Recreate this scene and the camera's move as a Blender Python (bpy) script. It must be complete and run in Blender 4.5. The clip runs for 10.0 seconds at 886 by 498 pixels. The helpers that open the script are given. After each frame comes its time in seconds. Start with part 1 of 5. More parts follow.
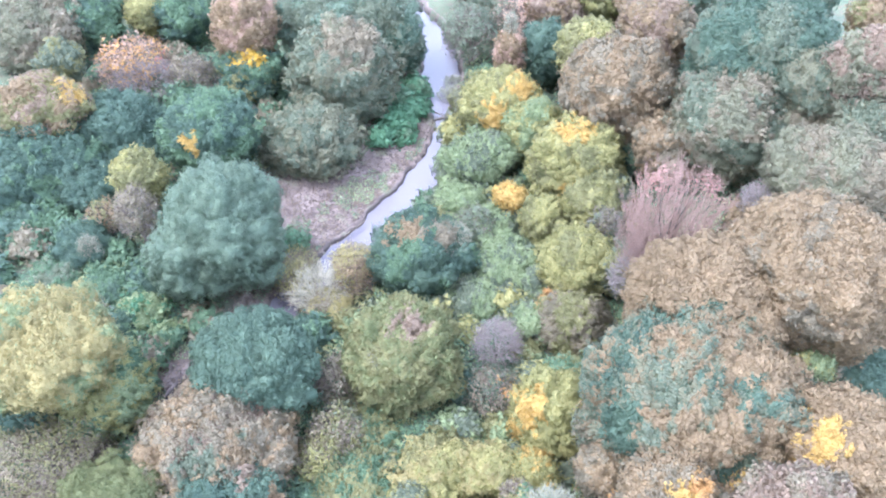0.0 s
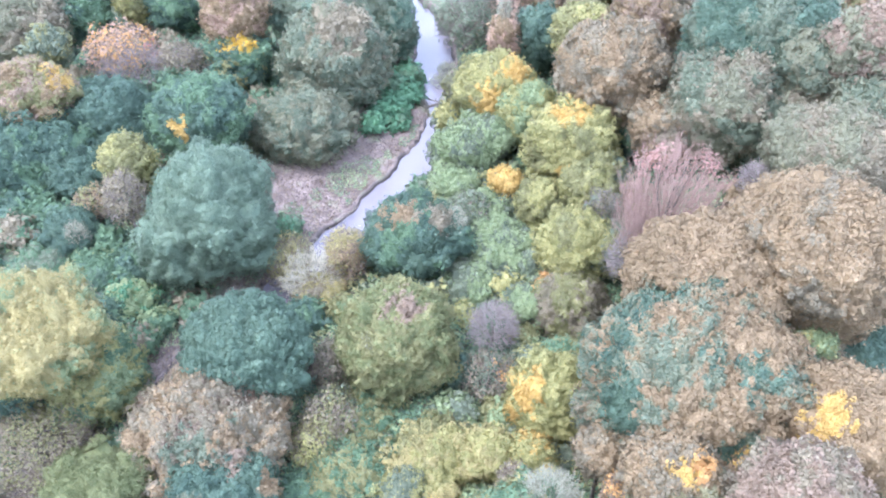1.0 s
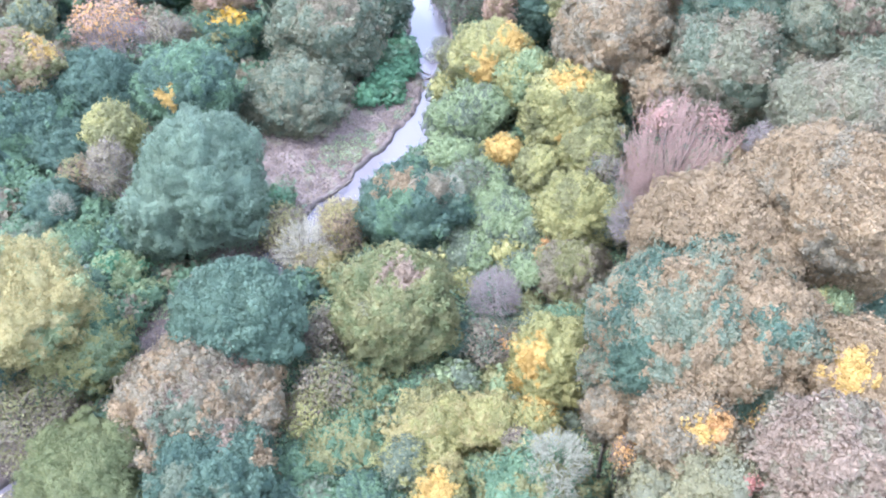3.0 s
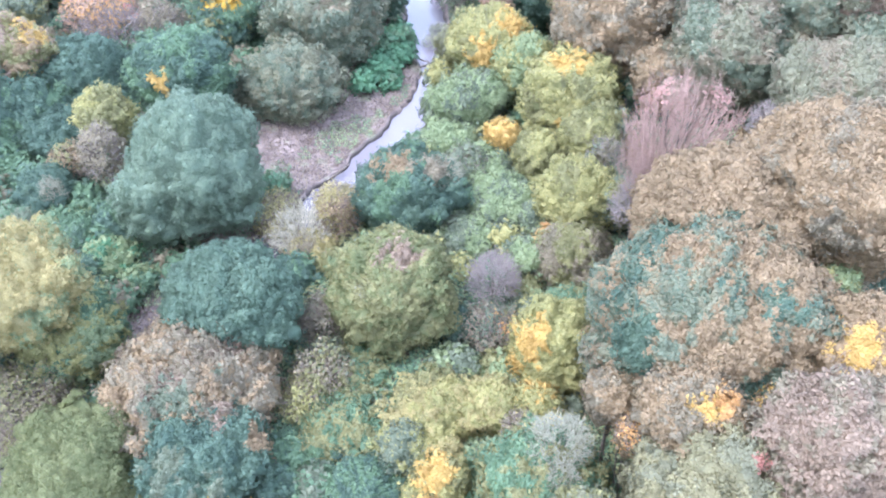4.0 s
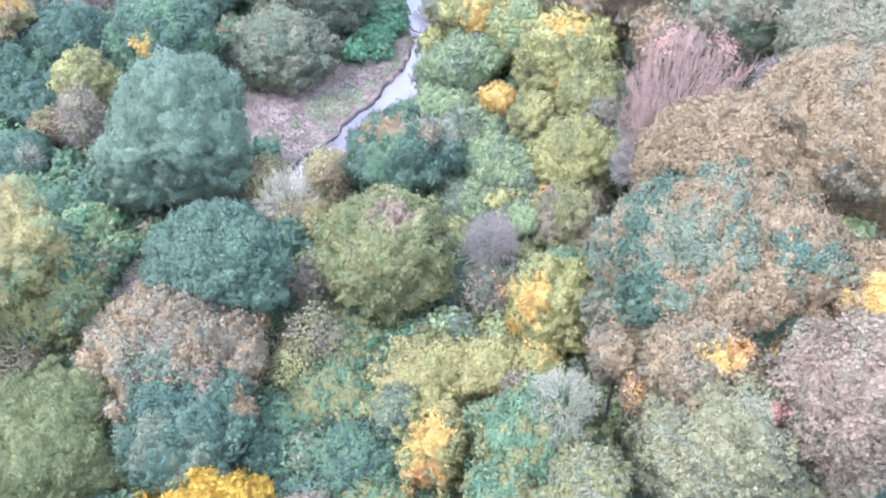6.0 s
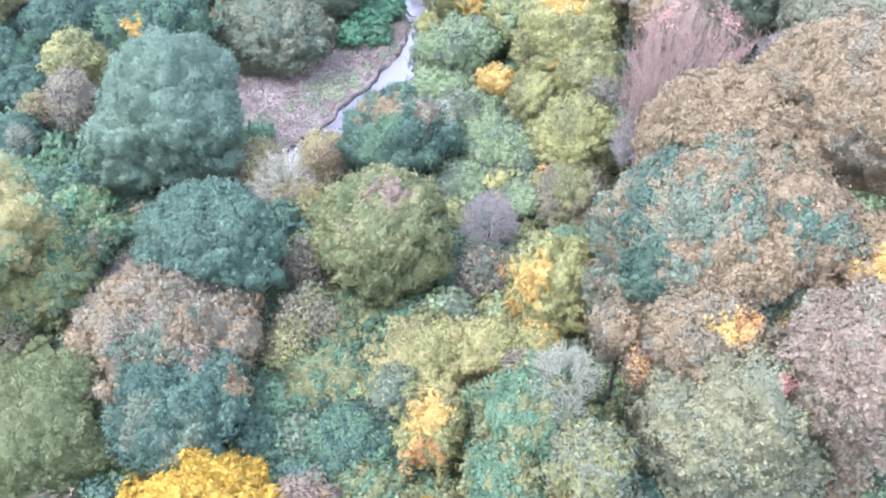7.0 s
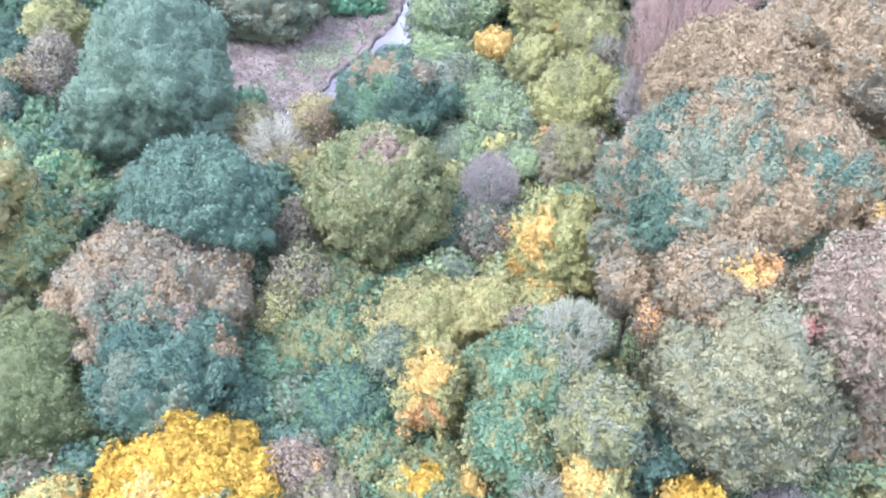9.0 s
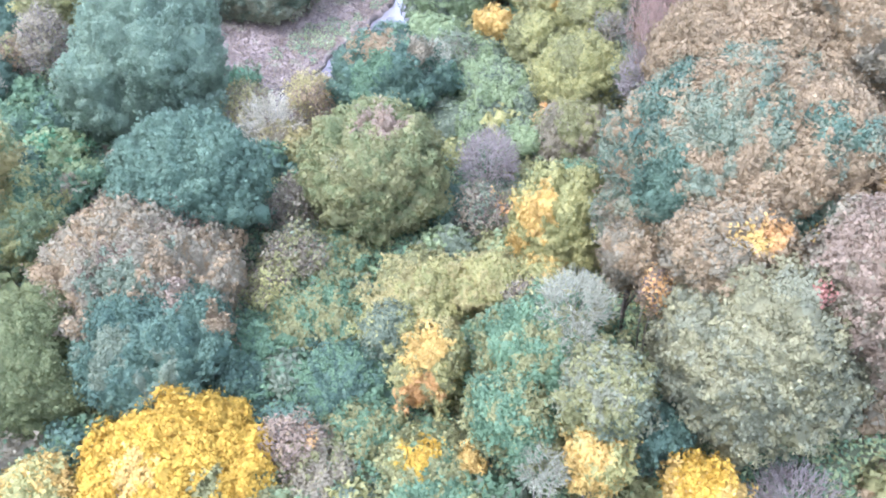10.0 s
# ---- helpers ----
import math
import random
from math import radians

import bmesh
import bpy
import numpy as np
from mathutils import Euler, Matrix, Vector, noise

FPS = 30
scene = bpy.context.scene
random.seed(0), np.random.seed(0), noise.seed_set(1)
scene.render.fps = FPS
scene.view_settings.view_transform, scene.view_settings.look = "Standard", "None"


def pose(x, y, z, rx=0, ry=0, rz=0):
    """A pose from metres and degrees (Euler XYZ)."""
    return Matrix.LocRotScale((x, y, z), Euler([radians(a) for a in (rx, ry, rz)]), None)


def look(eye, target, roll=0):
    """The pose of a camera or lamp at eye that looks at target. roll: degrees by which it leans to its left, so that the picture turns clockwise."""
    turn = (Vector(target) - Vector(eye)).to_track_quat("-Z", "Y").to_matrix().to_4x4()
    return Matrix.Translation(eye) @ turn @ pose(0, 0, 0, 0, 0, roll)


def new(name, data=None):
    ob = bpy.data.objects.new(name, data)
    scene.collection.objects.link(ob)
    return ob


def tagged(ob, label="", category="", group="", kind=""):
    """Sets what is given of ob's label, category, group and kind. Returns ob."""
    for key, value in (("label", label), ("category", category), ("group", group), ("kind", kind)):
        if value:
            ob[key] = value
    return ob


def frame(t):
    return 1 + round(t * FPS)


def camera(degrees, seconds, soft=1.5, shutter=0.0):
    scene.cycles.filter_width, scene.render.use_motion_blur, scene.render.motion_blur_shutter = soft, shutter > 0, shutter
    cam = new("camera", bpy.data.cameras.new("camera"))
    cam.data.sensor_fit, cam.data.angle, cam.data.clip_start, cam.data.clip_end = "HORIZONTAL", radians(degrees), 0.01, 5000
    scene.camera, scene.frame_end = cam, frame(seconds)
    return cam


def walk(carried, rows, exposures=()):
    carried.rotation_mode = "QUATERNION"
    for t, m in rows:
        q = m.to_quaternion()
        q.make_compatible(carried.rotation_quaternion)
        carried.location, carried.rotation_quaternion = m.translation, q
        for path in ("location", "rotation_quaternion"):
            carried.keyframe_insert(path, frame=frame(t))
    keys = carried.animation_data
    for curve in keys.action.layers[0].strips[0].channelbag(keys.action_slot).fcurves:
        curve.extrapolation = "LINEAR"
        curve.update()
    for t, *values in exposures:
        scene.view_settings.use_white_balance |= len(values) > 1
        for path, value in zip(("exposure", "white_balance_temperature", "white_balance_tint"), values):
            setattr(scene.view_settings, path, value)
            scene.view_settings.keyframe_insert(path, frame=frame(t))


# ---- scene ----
# ---- camera ----
cam = camera(58.0, 10.0, soft=2.1)
METRES, EYE, TILT, LEAN, TURN = 16.0, 47.4, -41.0, 0.0, 0.0
ROWS = [
    (0.0, 0.0, 0.0, 0.0, 0.0, 0.0, -0.0),
    (0.5, 0.0019, 0.0349, -0.0402, -0.23, -0.05, 0.22),
    (1.0, -0.001, 0.0663, -0.0771, -0.39, -0.08, 0.41),
    (1.5, -0.0074, 0.0964, -0.1136, -0.52, -0.12, 0.57),
    (2.0, -0.0133, 0.1296, -0.1519, -0.63, -0.16, 0.71),
    (2.5, -0.0192, 0.1612, -0.187, -0.74, -0.19, 0.84),
    (4.0, -0.0267, 0.2612, -0.2972, -1.03, -0.22, 1.16),
    (4.5, -0.0267, 0.2942, -0.3317, -1.1, -0.25, 1.27),
    (5.0, -0.0268, 0.3295, -0.368, -1.19, -0.28, 1.39),
    (5.5, -0.0276, 0.3641, -0.4078, -1.31, -0.35, 1.51),
    (7.0, -0.0301, 0.4645, -0.5275, -1.57, -0.38, 1.85),
    (7.5, -0.0326, 0.4973, -0.5632, -1.64, -0.42, 1.95),
    (8.0, -0.0345, 0.5306, -0.5996, -1.71, -0.44, 2.03),
    (8.5, -0.0361, 0.5614, -0.6343, -1.77, -0.5, 2.11),
    (9.0, -0.0393, 0.5935, -0.6686, -1.83, -0.52, 2.18),
    (9.5, -0.0399, 0.6279, -0.708, -1.89, -0.57, 2.26),
    (10.0, -0.04, 0.6627, -0.7462, -1.95, -0.65, 2.32),
]
walk(cam, [(t, pose(0, 0, EYE, TILT, LEAN, TURN) @ pose(METRES * x, METRES * y, METRES * z, 90 + pitch, roll, yaw)) for t, x, y, z, yaw, pitch, roll in ROWS],
     exposures=[(0.0, 2.70, 5560, 12.6), (10.0, 2.70, 5560, 12.6)])

# ---- sky and sun: a bright overcast evening ----
world = bpy.data.worlds.new("world")
scene.world = world
world.use_nodes = True
wn, wl = world.node_tree.nodes, world.node_tree.links
sky = wn.new("ShaderNodeTexSky")
sky.sky_type, sky.sun_disc = "NISHITA", False
sky.sun_elevation, sky.sun_rotation = radians(60), radians(246)
sky.dust_density, sky.ozone_density, sky.air_density = 4.0, 1.0, 1.0
cloud = wn.new("ShaderNodeMix")
cloud.data_type = "RGBA"
cloud.inputs[0].default_value = 0.6
cloud.inputs[7].default_value = (8.6, 9.4, 11.4, 1)
wl.new(sky.outputs[0], cloud.inputs[6])
wl.new(cloud.outputs[2], wn["Background"].inputs[0])
wn["Background"].inputs[1].default_value = 0.14
sun = new("sun", bpy.data.lights.new("sun", "SUN"))
sun.data.energy, sun.data.angle, sun.data.color = 0.8, radians(30), (1.0, 0.97, 0.94)
sun.matrix_world = look((-32, -14, 60), (0, 0, 0))

# ---- materials ----
def node_mat(name):
    m = bpy.data.materials.new(name)
    m.use_nodes = True
    return m, m.node_tree.nodes, m.node_tree.links


def mixed(n, l, a, b, fac):
    x = n.new("ShaderNodeMix")
    x.data_type = "RGBA"
    for sock, v in ((6, a), (7, b)):
        if isinstance(v, tuple):
            x.inputs[sock].default_value = (*v, 1)
        else:
            l.new(v, x.inputs[sock])
    if isinstance(fac, float):
        x.inputs[0].default_value = fac
    else:
        l.new(fac, x.inputs[0])
    return x.outputs[2]


def noise_fac(n, l, scale, detail=4.0, lo=0.35, hi=0.65):
    co = n.new("ShaderNodeNewGeometry")
    t = n.new("ShaderNodeTexNoise")
    t.inputs["Scale"].default_value, t.inputs["Detail"].default_value = scale, detail
    l.new(co.outputs["Position"], t.inputs["Vector"])
    r = n.new("ShaderNodeMapRange")
    r.inputs[1].default_value, r.inputs[2].default_value = lo, hi
    l.new(t.outputs[0], r.inputs[0])
    return r.outputs[0]


def leaf_mat(name, low, high, spread=0.075, glow=0.5):
    """Leaves: colour runs from sprig to sprig between two tones, and a little from leaf to leaf."""
    m, n, l = node_mat(name)
    tone = n.new("ShaderNodeAttribute")
    tone.attribute_name = "tone"
    base = mixed(n, l, low, high, tone.outputs["Fac"])
    geo = n.new("ShaderNodeNewGeometry")
    hsv = n.new("ShaderNodeHueSaturation")
    rng = n.new("ShaderNodeMapRange")
    rng.inputs[3].default_value, rng.inputs[4].default_value = 0.9 - spread, 0.9 + spread
    l.new(geo.outputs["Random Per Island"], rng.inputs[0])
    fine = n.new("ShaderNodeMath")
    fine.operation = "MULTIPLY_ADD"
    fine.inputs[1].default_value = 0.2
    l.new(noise_fac(n, l, 9.0, 2.0), fine.inputs[0])
    l.new(rng.outputs[0], fine.inputs[2])
    l.new(fine.outputs[0], hsv.inputs["Value"])
    l.new(base, hsv.inputs["Color"])
    p = n["Principled BSDF"]
    p.inputs["Roughness"].default_value = 0.62
    p.inputs["Specular IOR Level"].default_value = 0.22
    tr = n.new("ShaderNodeBsdfTranslucent")
    mix = n.new("ShaderNodeMixShader")
    mix.inputs[0].default_value = glow
    l.new(hsv.outputs[0], p.inputs["Base Color"])
    l.new(hsv.outputs[0], tr.inputs[0])
    face = n.new("ShaderNodeAttribute")
    face.attribute_name = "facing"
    l.new(face.outputs["Vector"], p.inputs["Normal"])
    l.new(p.outputs[0], mix.inputs[1])
    l.new(tr.outputs[0], mix.inputs[2])
    l.new(mix.outputs[0], n["Material Output"].inputs[0])
    return m


LEAF = {}
for key, low, high in (
    ("teal", (0.064, 0.112, 0.076), (0.114, 0.176, 0.119)),
    ("dark", (0.056, 0.102, 0.074), (0.100, 0.162, 0.114)),
    ("green", (0.086, 0.152, 0.085), (0.150, 0.240, 0.131)),
    ("leafgreen", (0.080, 0.186, 0.100), (0.142, 0.272, 0.152)),
    ("bramble", (0.170, 0.222, 0.108), (0.286, 0.342, 0.168)),
    ("deadwood", (0.060, 0.046, 0.040), (0.140, 0.108, 0.092)),
    ("greyolive", (0.148, 0.150, 0.094), (0.238, 0.235, 0.146)),
    ("lime", (0.16, 0.26, 0.06), (0.36, 0.42, 0.10)),
    ("olive", (0.165, 0.165, 0.065), (0.265, 0.250, 0.105)),
    ("paleolive", (0.240, 0.235, 0.084), (0.385, 0.350, 0.130)),
    ("willow", (0.118, 0.174, 0.120), (0.200, 0.270, 0.184)),
    ("willowgreen", (0.126, 0.148, 0.056), (0.208, 0.224, 0.092)),
    ("straw", (0.265, 0.228, 0.092), (0.405, 0.340, 0.138)),
    ("greygreen", (0.112, 0.140, 0.092), (0.184, 0.212, 0.138)),
    ("greybrown", (0.170, 0.146, 0.096), (0.282, 0.236, 0.156)),
    ("tan", (0.206, 0.147, 0.080), (0.328, 0.236, 0.132)),
    ("pinkbrown", (0.206, 0.148, 0.104), (0.316, 0.230, 0.164)),
    ("yellow", (0.370, 0.235, 0.042), (0.530, 0.350, 0.064)),
    ("gold", (0.400, 0.270, 0.090), (0.550, 0.385, 0.135)),
    ("orange", (0.400, 0.225, 0.085), (0.550, 0.325, 0.130)),
    ("red", (0.320, 0.140, 0.110), (0.430, 0.200, 0.160)),
    ("rose", (0.235, 0.130, 0.105), (0.345, 0.195, 0.160)),
    ("umber", (0.122, 0.087, 0.060), (0.214, 0.156, 0.108)),
    ("peach", (0.340, 0.222, 0.155), (0.480, 0.325, 0.235)),
    ("silver", (0.150, 0.142, 0.074), (0.310, 0.282, 0.150)),
):
    # haze put into leaf colour: a little common grey mixed into most palettes
    haze_mix = 0.0 if key in ("yellow", "gold", "lime", "leafgreen", "deadwood") else 0.07
    low, high = ([1.12 * (v * (1 - haze_mix) + w * haze_mix) for v, w in zip(q, (0.160, 0.165, 0.150))] for q in (low, high))
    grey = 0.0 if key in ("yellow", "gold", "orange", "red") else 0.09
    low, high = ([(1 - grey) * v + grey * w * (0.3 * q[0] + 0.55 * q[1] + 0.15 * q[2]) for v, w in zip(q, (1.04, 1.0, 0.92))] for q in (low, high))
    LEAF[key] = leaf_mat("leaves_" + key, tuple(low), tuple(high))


def bark_mat(name, a, b):
    m, n, l = node_mat(name)
    p = n["Principled BSDF"]
    f = noise_fac(n, l, 6.0)
    l.new(mixed(n, l, a, b, f), p.inputs["Base Color"])
    p.inputs["Roughness"].default_value = 0.9
    bump = n.new("ShaderNodeBump")
    bump.inputs["Strength"].default_value, bump.inputs["Distance"].default_value = 0.5, 0.03
    l.new(noise_fac(n, l, 22.0), bump.inputs["Height"])
    l.new(bump.outputs[0], p.inputs["Normal"])
    return m


BARK = bark_mat("bark", (0.07, 0.055, 0.045), (0.17, 0.14, 0.115))
TWIG = {
    "purple": bark_mat("purple_grey_twigs", (0.178, 0.150, 0.138), (0.275, 0.232, 0.214)),
    "pinktwig": bark_mat("pink_grey_twigs", (0.205, 0.135, 0.110), (0.318, 0.212, 0.174)),
    "palewood": bark_mat("pale_dead_wood", (0.185, 0.182, 0.130), (0.290, 0.285, 0.208)),
    "strawtwig": bark_mat("pale_straw_twigs", (0.30, 0.27, 0.20), (0.47, 0.43, 0.33)),
    "brown": bark_mat("brown_twigs", (0.17, 0.13, 0.11), (0.28, 0.22, 0.19)),
}


def ground_mat():
    m, n, l = node_mat("woodland_soil")
    p = n["Principled BSDF"]
    grass = mixed(n, l, (0.06, 0.082, 0.048), (0.10, 0.115, 0.068), noise_fac(n, l, 0.35))
    grass = mixed(n, l, grass, (0.10, 0.075, 0.055), noise_fac(n, l, 1.3, 6.0, 0.5, 0.7))
    mud = mixed(n, l, (0.115, 0.086, 0.076), (0.205, 0.158, 0.141), noise_fac(n, l, 0.8, 7.0))
    mud = mixed(n, l, mud, (0.09, 0.07, 0.062), noise_fac(n, l, 7.0, 6.0, 0.55, 0.72))
    mud = mixed(n, l, mud, (0.14, 0.155, 0.09), noise_fac(n, l, 0.45, 6.0, 0.56, 0.72))
    bare = n.new("ShaderNodeAttribute")
    bare.attribute_name = "bare"
    wet = n.new("ShaderNodeAttribute")
    wet.attribute_name = "wet"
    col = mixed(n, l, grass, mud, bare.outputs["Fac"])
    col = mixed(n, l, col, (0.045, 0.036, 0.032), wet.outputs["Fac"])
    l.new(col, p.inputs["Base Color"])
    p.inputs["Roughness"].default_value = 0.9
    bump = n.new("ShaderNodeBump")
    bump.inputs["Strength"].default_value, bump.inputs["Distance"].default_value = 0.8, 0.12
    l.new(noise_fac(n, l, 3.5, 8.0, 0.2, 0.8), bump.inputs["Height"])
    l.new(bump.outputs[0], p.inputs["Normal"])
    return m


def water_mat():
    m, n, l = node_mat("stream_water")
    p = n["Principled BSDF"]
    p.inputs["Base Color"].default_value = (0.125, 0.112, 0.128, 1)
    p.inputs["Roughness"].default_value = 0.07
    p.inputs["IOR"].default_value = 1.33
    p.inputs["Specular IOR Level"].default_value = 0.5
    bump = n.new("ShaderNodeBump")
    bump.inputs["Strength"].default_value, bump.inputs["Distance"].default_value = 0.25, 0.03
    l.new(noise_fac(n, l, 2.5, 4.0), bump.inputs["Height"])
    l.new(bump.outputs[0], p.inputs["Normal"])
    return m


GROUND, WATER = ground_mat(), water_mat()

# ---- land: stream course, banks, slope ----
WATER_Z = -1.0
COURSE = np.array([(-32, 18), (-27, 27), (-23.4, 33.5), (-20.6, 37.6), (-16.4, 43), (-11.6, 50.4), (-8.4, 55.4), (-5.9, 59.7), (-2.8, 64.2),
                   (-0.9, 69.8), (-0.5, 73.5), (-0.4, 78), (-0.4, 84.5), (-0.2, 91), (-0.9, 97.5), (-2.9, 104.5), (-6, 113), (-12, 125), (-26, 150)], float)
HALF = np.array([0.5, 0.5, 0.6, 0.8, 1.3, 1.7, 1.8, 1.7, 2.0, 1.4, 0.5, 0.45, 2.2, 2.4, 1.8, 1.1, 1.1, 1.1, 1.1])


def smooth(a, b, x):
    t = np.clip((x - a) / (b - a), 0, 1)
    return t * t * (3 - 2 * t)


def dense_course():
    s = np.concatenate([[0], np.cumsum(np.linalg.norm(np.diff(COURSE, axis=0), axis=1))])
    u = np.arange(0, s[-1], 0.5)
    k = np.exp(-0.5 * (np.arange(-8, 9) / 2.2) ** 2)
    k /= k.sum()
    soft = [np.convolve(np.pad(np.interp(u, s, v), 8, mode="edge"), k, "valid") for v in (COURSE[:, 0], COURSE[:, 1], HALF)]
    return np.stack(soft[:2], 1), soft[2] + 0.15 * np.sin(u * 0.9) + 0.1 * np.sin(u * 2.3 + 1)


LINE, WIDE = dense_course()
TANG = np.gradient(LINE, axis=0)
TANG /= np.linalg.norm(TANG, axis=1)[:, None]


def stream(x, y):
    """Metres beyond the water's edge (negative inside), and the side: +1 on the left bank, -1 on the right."""
    x, y = np.ravel(x), np.ravel(y)
    away, side = np.full(x.shape, 200.0), np.ones(x.shape)
    near = np.nonzero((np.abs(x + 10) < 60) & (y > 0) & (y < 170))[0]
    for part_of in np.array_split(near, max(1, len(near) // 20000)):
        dx, dy = x[part_of, None] - LINE[None, :, 0], y[part_of, None] - LINE[None, :, 1]
        d2 = dx * dx + dy * dy
        i = d2.argmin(1)
        away[part_of] = np.sqrt(d2[np.arange(len(i)), i]) - WIDE[i]
        r = np.arange(len(i))
        side[part_of] = np.sign(TANG[i, 0] * dy[r, i] - TANG[i, 1] * dx[r, i])
    return away, side


def waves(x, y):
    return (np.sin(0.31 * x + 1.3) * np.cos(0.27 * y) + 0.5 * np.sin(0.83 * x - 0.7 * y) + 0.3 * np.cos(1.7 * x + 1.1 * y + 2)
            + 0.16 * np.sin(3.1 * x + 2.3 * y) * np.cos(2.7 * y - 1.9 * x))


def land(x, y):
    """Height of the ground, how bare it is, how wet it is."""
    x, y = np.ravel(np.asarray(x, float)), np.ravel(np.asarray(y, float))
    a, side = stream(x, y)
    left = side > 0
    w = waves(x, y)
    bank = np.where(left, -0.6 + 2.1 * smooth(0, 10, a), -0.2 + 0.8 * smooth(0, 5, a))
    bank = bank + 0.12 * w * smooth(0.5, 4, a)
    bed = WATER_Z - 0.45
    z = bed + (bank - bed) * smooth(-0.15, 0.25, a)
    z = z + smooth(9, 28, x) * 4.0 * smooth(150, 90, y) + smooth(-34, -70, x) * 2.5
    flat = left * smooth(12.5, 9.0, a + 0.6 * w) * smooth(48, 52, y + w) * smooth(77, 73, y) * smooth(-0.3, 0.1, a)
    strip = left * smooth(3.2, 2.0, a + 0.4 * w) * smooth(-0.3, 0.1, a) * smooth(90, 80, y)
    wet = smooth(0.2, 0.0, a) * smooth(-0.6, -0.3, a)
    return z, np.clip(flat + strip, 0, 1), wet


def height(x, y):
    return float(land([x], [y])[0][0])


def mesh_of(name, verts, faces, mats, attrs=(), index=None, flat=False):
    """A mesh from arrays of corners and of faces with the same number of corners each."""
    me = bpy.data.meshes.new(name)
    verts, faces = np.asarray(verts, np.float32), np.asarray(faces, np.int32)
    k = faces.shape[1]
    me.vertices.add(len(verts))
    me.vertices.foreach_set("co", verts.ravel())
    me.loops.add(faces.size)
    me.loops.foreach_set("vertex_index", faces.ravel())
    me.polygons.add(len(faces))
    me.polygons.foreach_set("loop_start", np.arange(0, faces.size, k, dtype=np.int32))
    if index is not None:
        me.polygons.foreach_set("material_index", np.asarray(index, np.int32))
    for key, where, values in attrs:
        me.attributes.new(key, "FLOAT", where).data.foreach_set("value", np.asarray(values, np.float32))
    for m in mats:
        me.materials.append(m)
    me.update(calc_edges=True)
    if not flat:
        me.polygons.foreach_set("use_smooth", np.ones(len(faces), bool))
    return me


def grid_faces(nx, ny):
    i, j = np.meshgrid(np.arange(nx - 1), np.arange(ny - 1))
    q = (j * nx + i).ravel()
    return np.stack([q, q + 1, q + nx + 1, q + nx], 1)


far = np.geomspace(1.5, 2400, 18)
gx = np.concatenate([-70 - far[::-1], np.arange(-70, -26, 1.4), np.arange(-26, 5, 0.5), np.arange(5, 70.1, 1.4), 70 + far])
gy = np.concatenate([-10 - far[::-1], np.arange(-10, 30, 1.0), np.arange(30, 100, 0.5), np.arange(100, 140.1, 1.0), 140 + far])
X, Y = np.meshgrid(gx, gy)
Z, bare, wet = land(X, Y)
ground = new("ground", mesh_of("ground", np.stack([X.ravel(), Y.ravel(), Z], 1), grid_faces(len(gx), len(gy)), [GROUND],
                               [("bare", "POINT", bare), ("wet", "POINT", wet)]))
tagged(ground, "green and brown woodland floor with a bare mud bank", "ground", kind="structure")

NORM = np.stack([-TANG[:, 1], TANG[:, 0]], 1)
cross = np.linspace(-1, 1, 7)
wv = (LINE[:, None, :] + NORM[:, None, :] * (WIDE + 0.45)[:, None, None] * cross[None, :, None]).reshape(-1, 2)
water = new("water", mesh_of("water", np.column_stack([wv, np.full(len(wv), WATER_Z)]), grid_faces(7, len(LINE)), [WATER]))
tagged(water, "shallow stream reflecting a pale evening sky", "stream", kind="structure")


def bank_edge(sign, label):
    """The low, crumbling earth face along one side of the stream."""
    k = np.arange(len(LINE))
    rag = 0.04 * np.sin(k * 0.9) + 0.12 * np.sin(k * 0.37 + 1) + 0.05 * np.sin(k * 2.3) + 0.16 * np.sin(k * 0.113)
    rows = []
    for off, zz in ((-0.12, -1.25), (0.0, -1.0), (0.04, -0.84), (0.12, -0.72), (0.40, None), (0.80, None)):
        q = LINE + sign * NORM * (WIDE + off + rag * (0.7 if off < 0.4 else 1.3))[:, None]
        z = land(q[:, 0], q[:, 1])[0] if zz is None else np.full(len(q), zz) + 0.06 * np.sin(k * 1.7 + off * 9)
        rows.append(np.column_stack([q, z + (0.02 if off == 0.40 else -0.05 if off == 0.80 else 0)]))
    v = np.stack(rows, 1).reshape(-1, 3)
    n = len(LINE)
    me = mesh_of("bank", v, grid_faces(6, n), [GROUND], [("bare", "POINT", np.tile((1, 1, 1, 1, 1, 1), n)), ("wet", "POINT", np.tile((1, 1, 1, 0.8, 0.15, 0), n))])
    return tagged(new("bank", me), label, "stream bank", kind="structure")


bank_edge(1, "low dark crumbling earth edge of the mud bank")
bank_edge(-1, "low dark earth edge under overhanging shrubs")

# ---- builders ----
def part(name, me, parent, label=""):
    ob = new(name, me)
    ob.parent = parent
    if label:
        tagged(ob, label)
    return ob


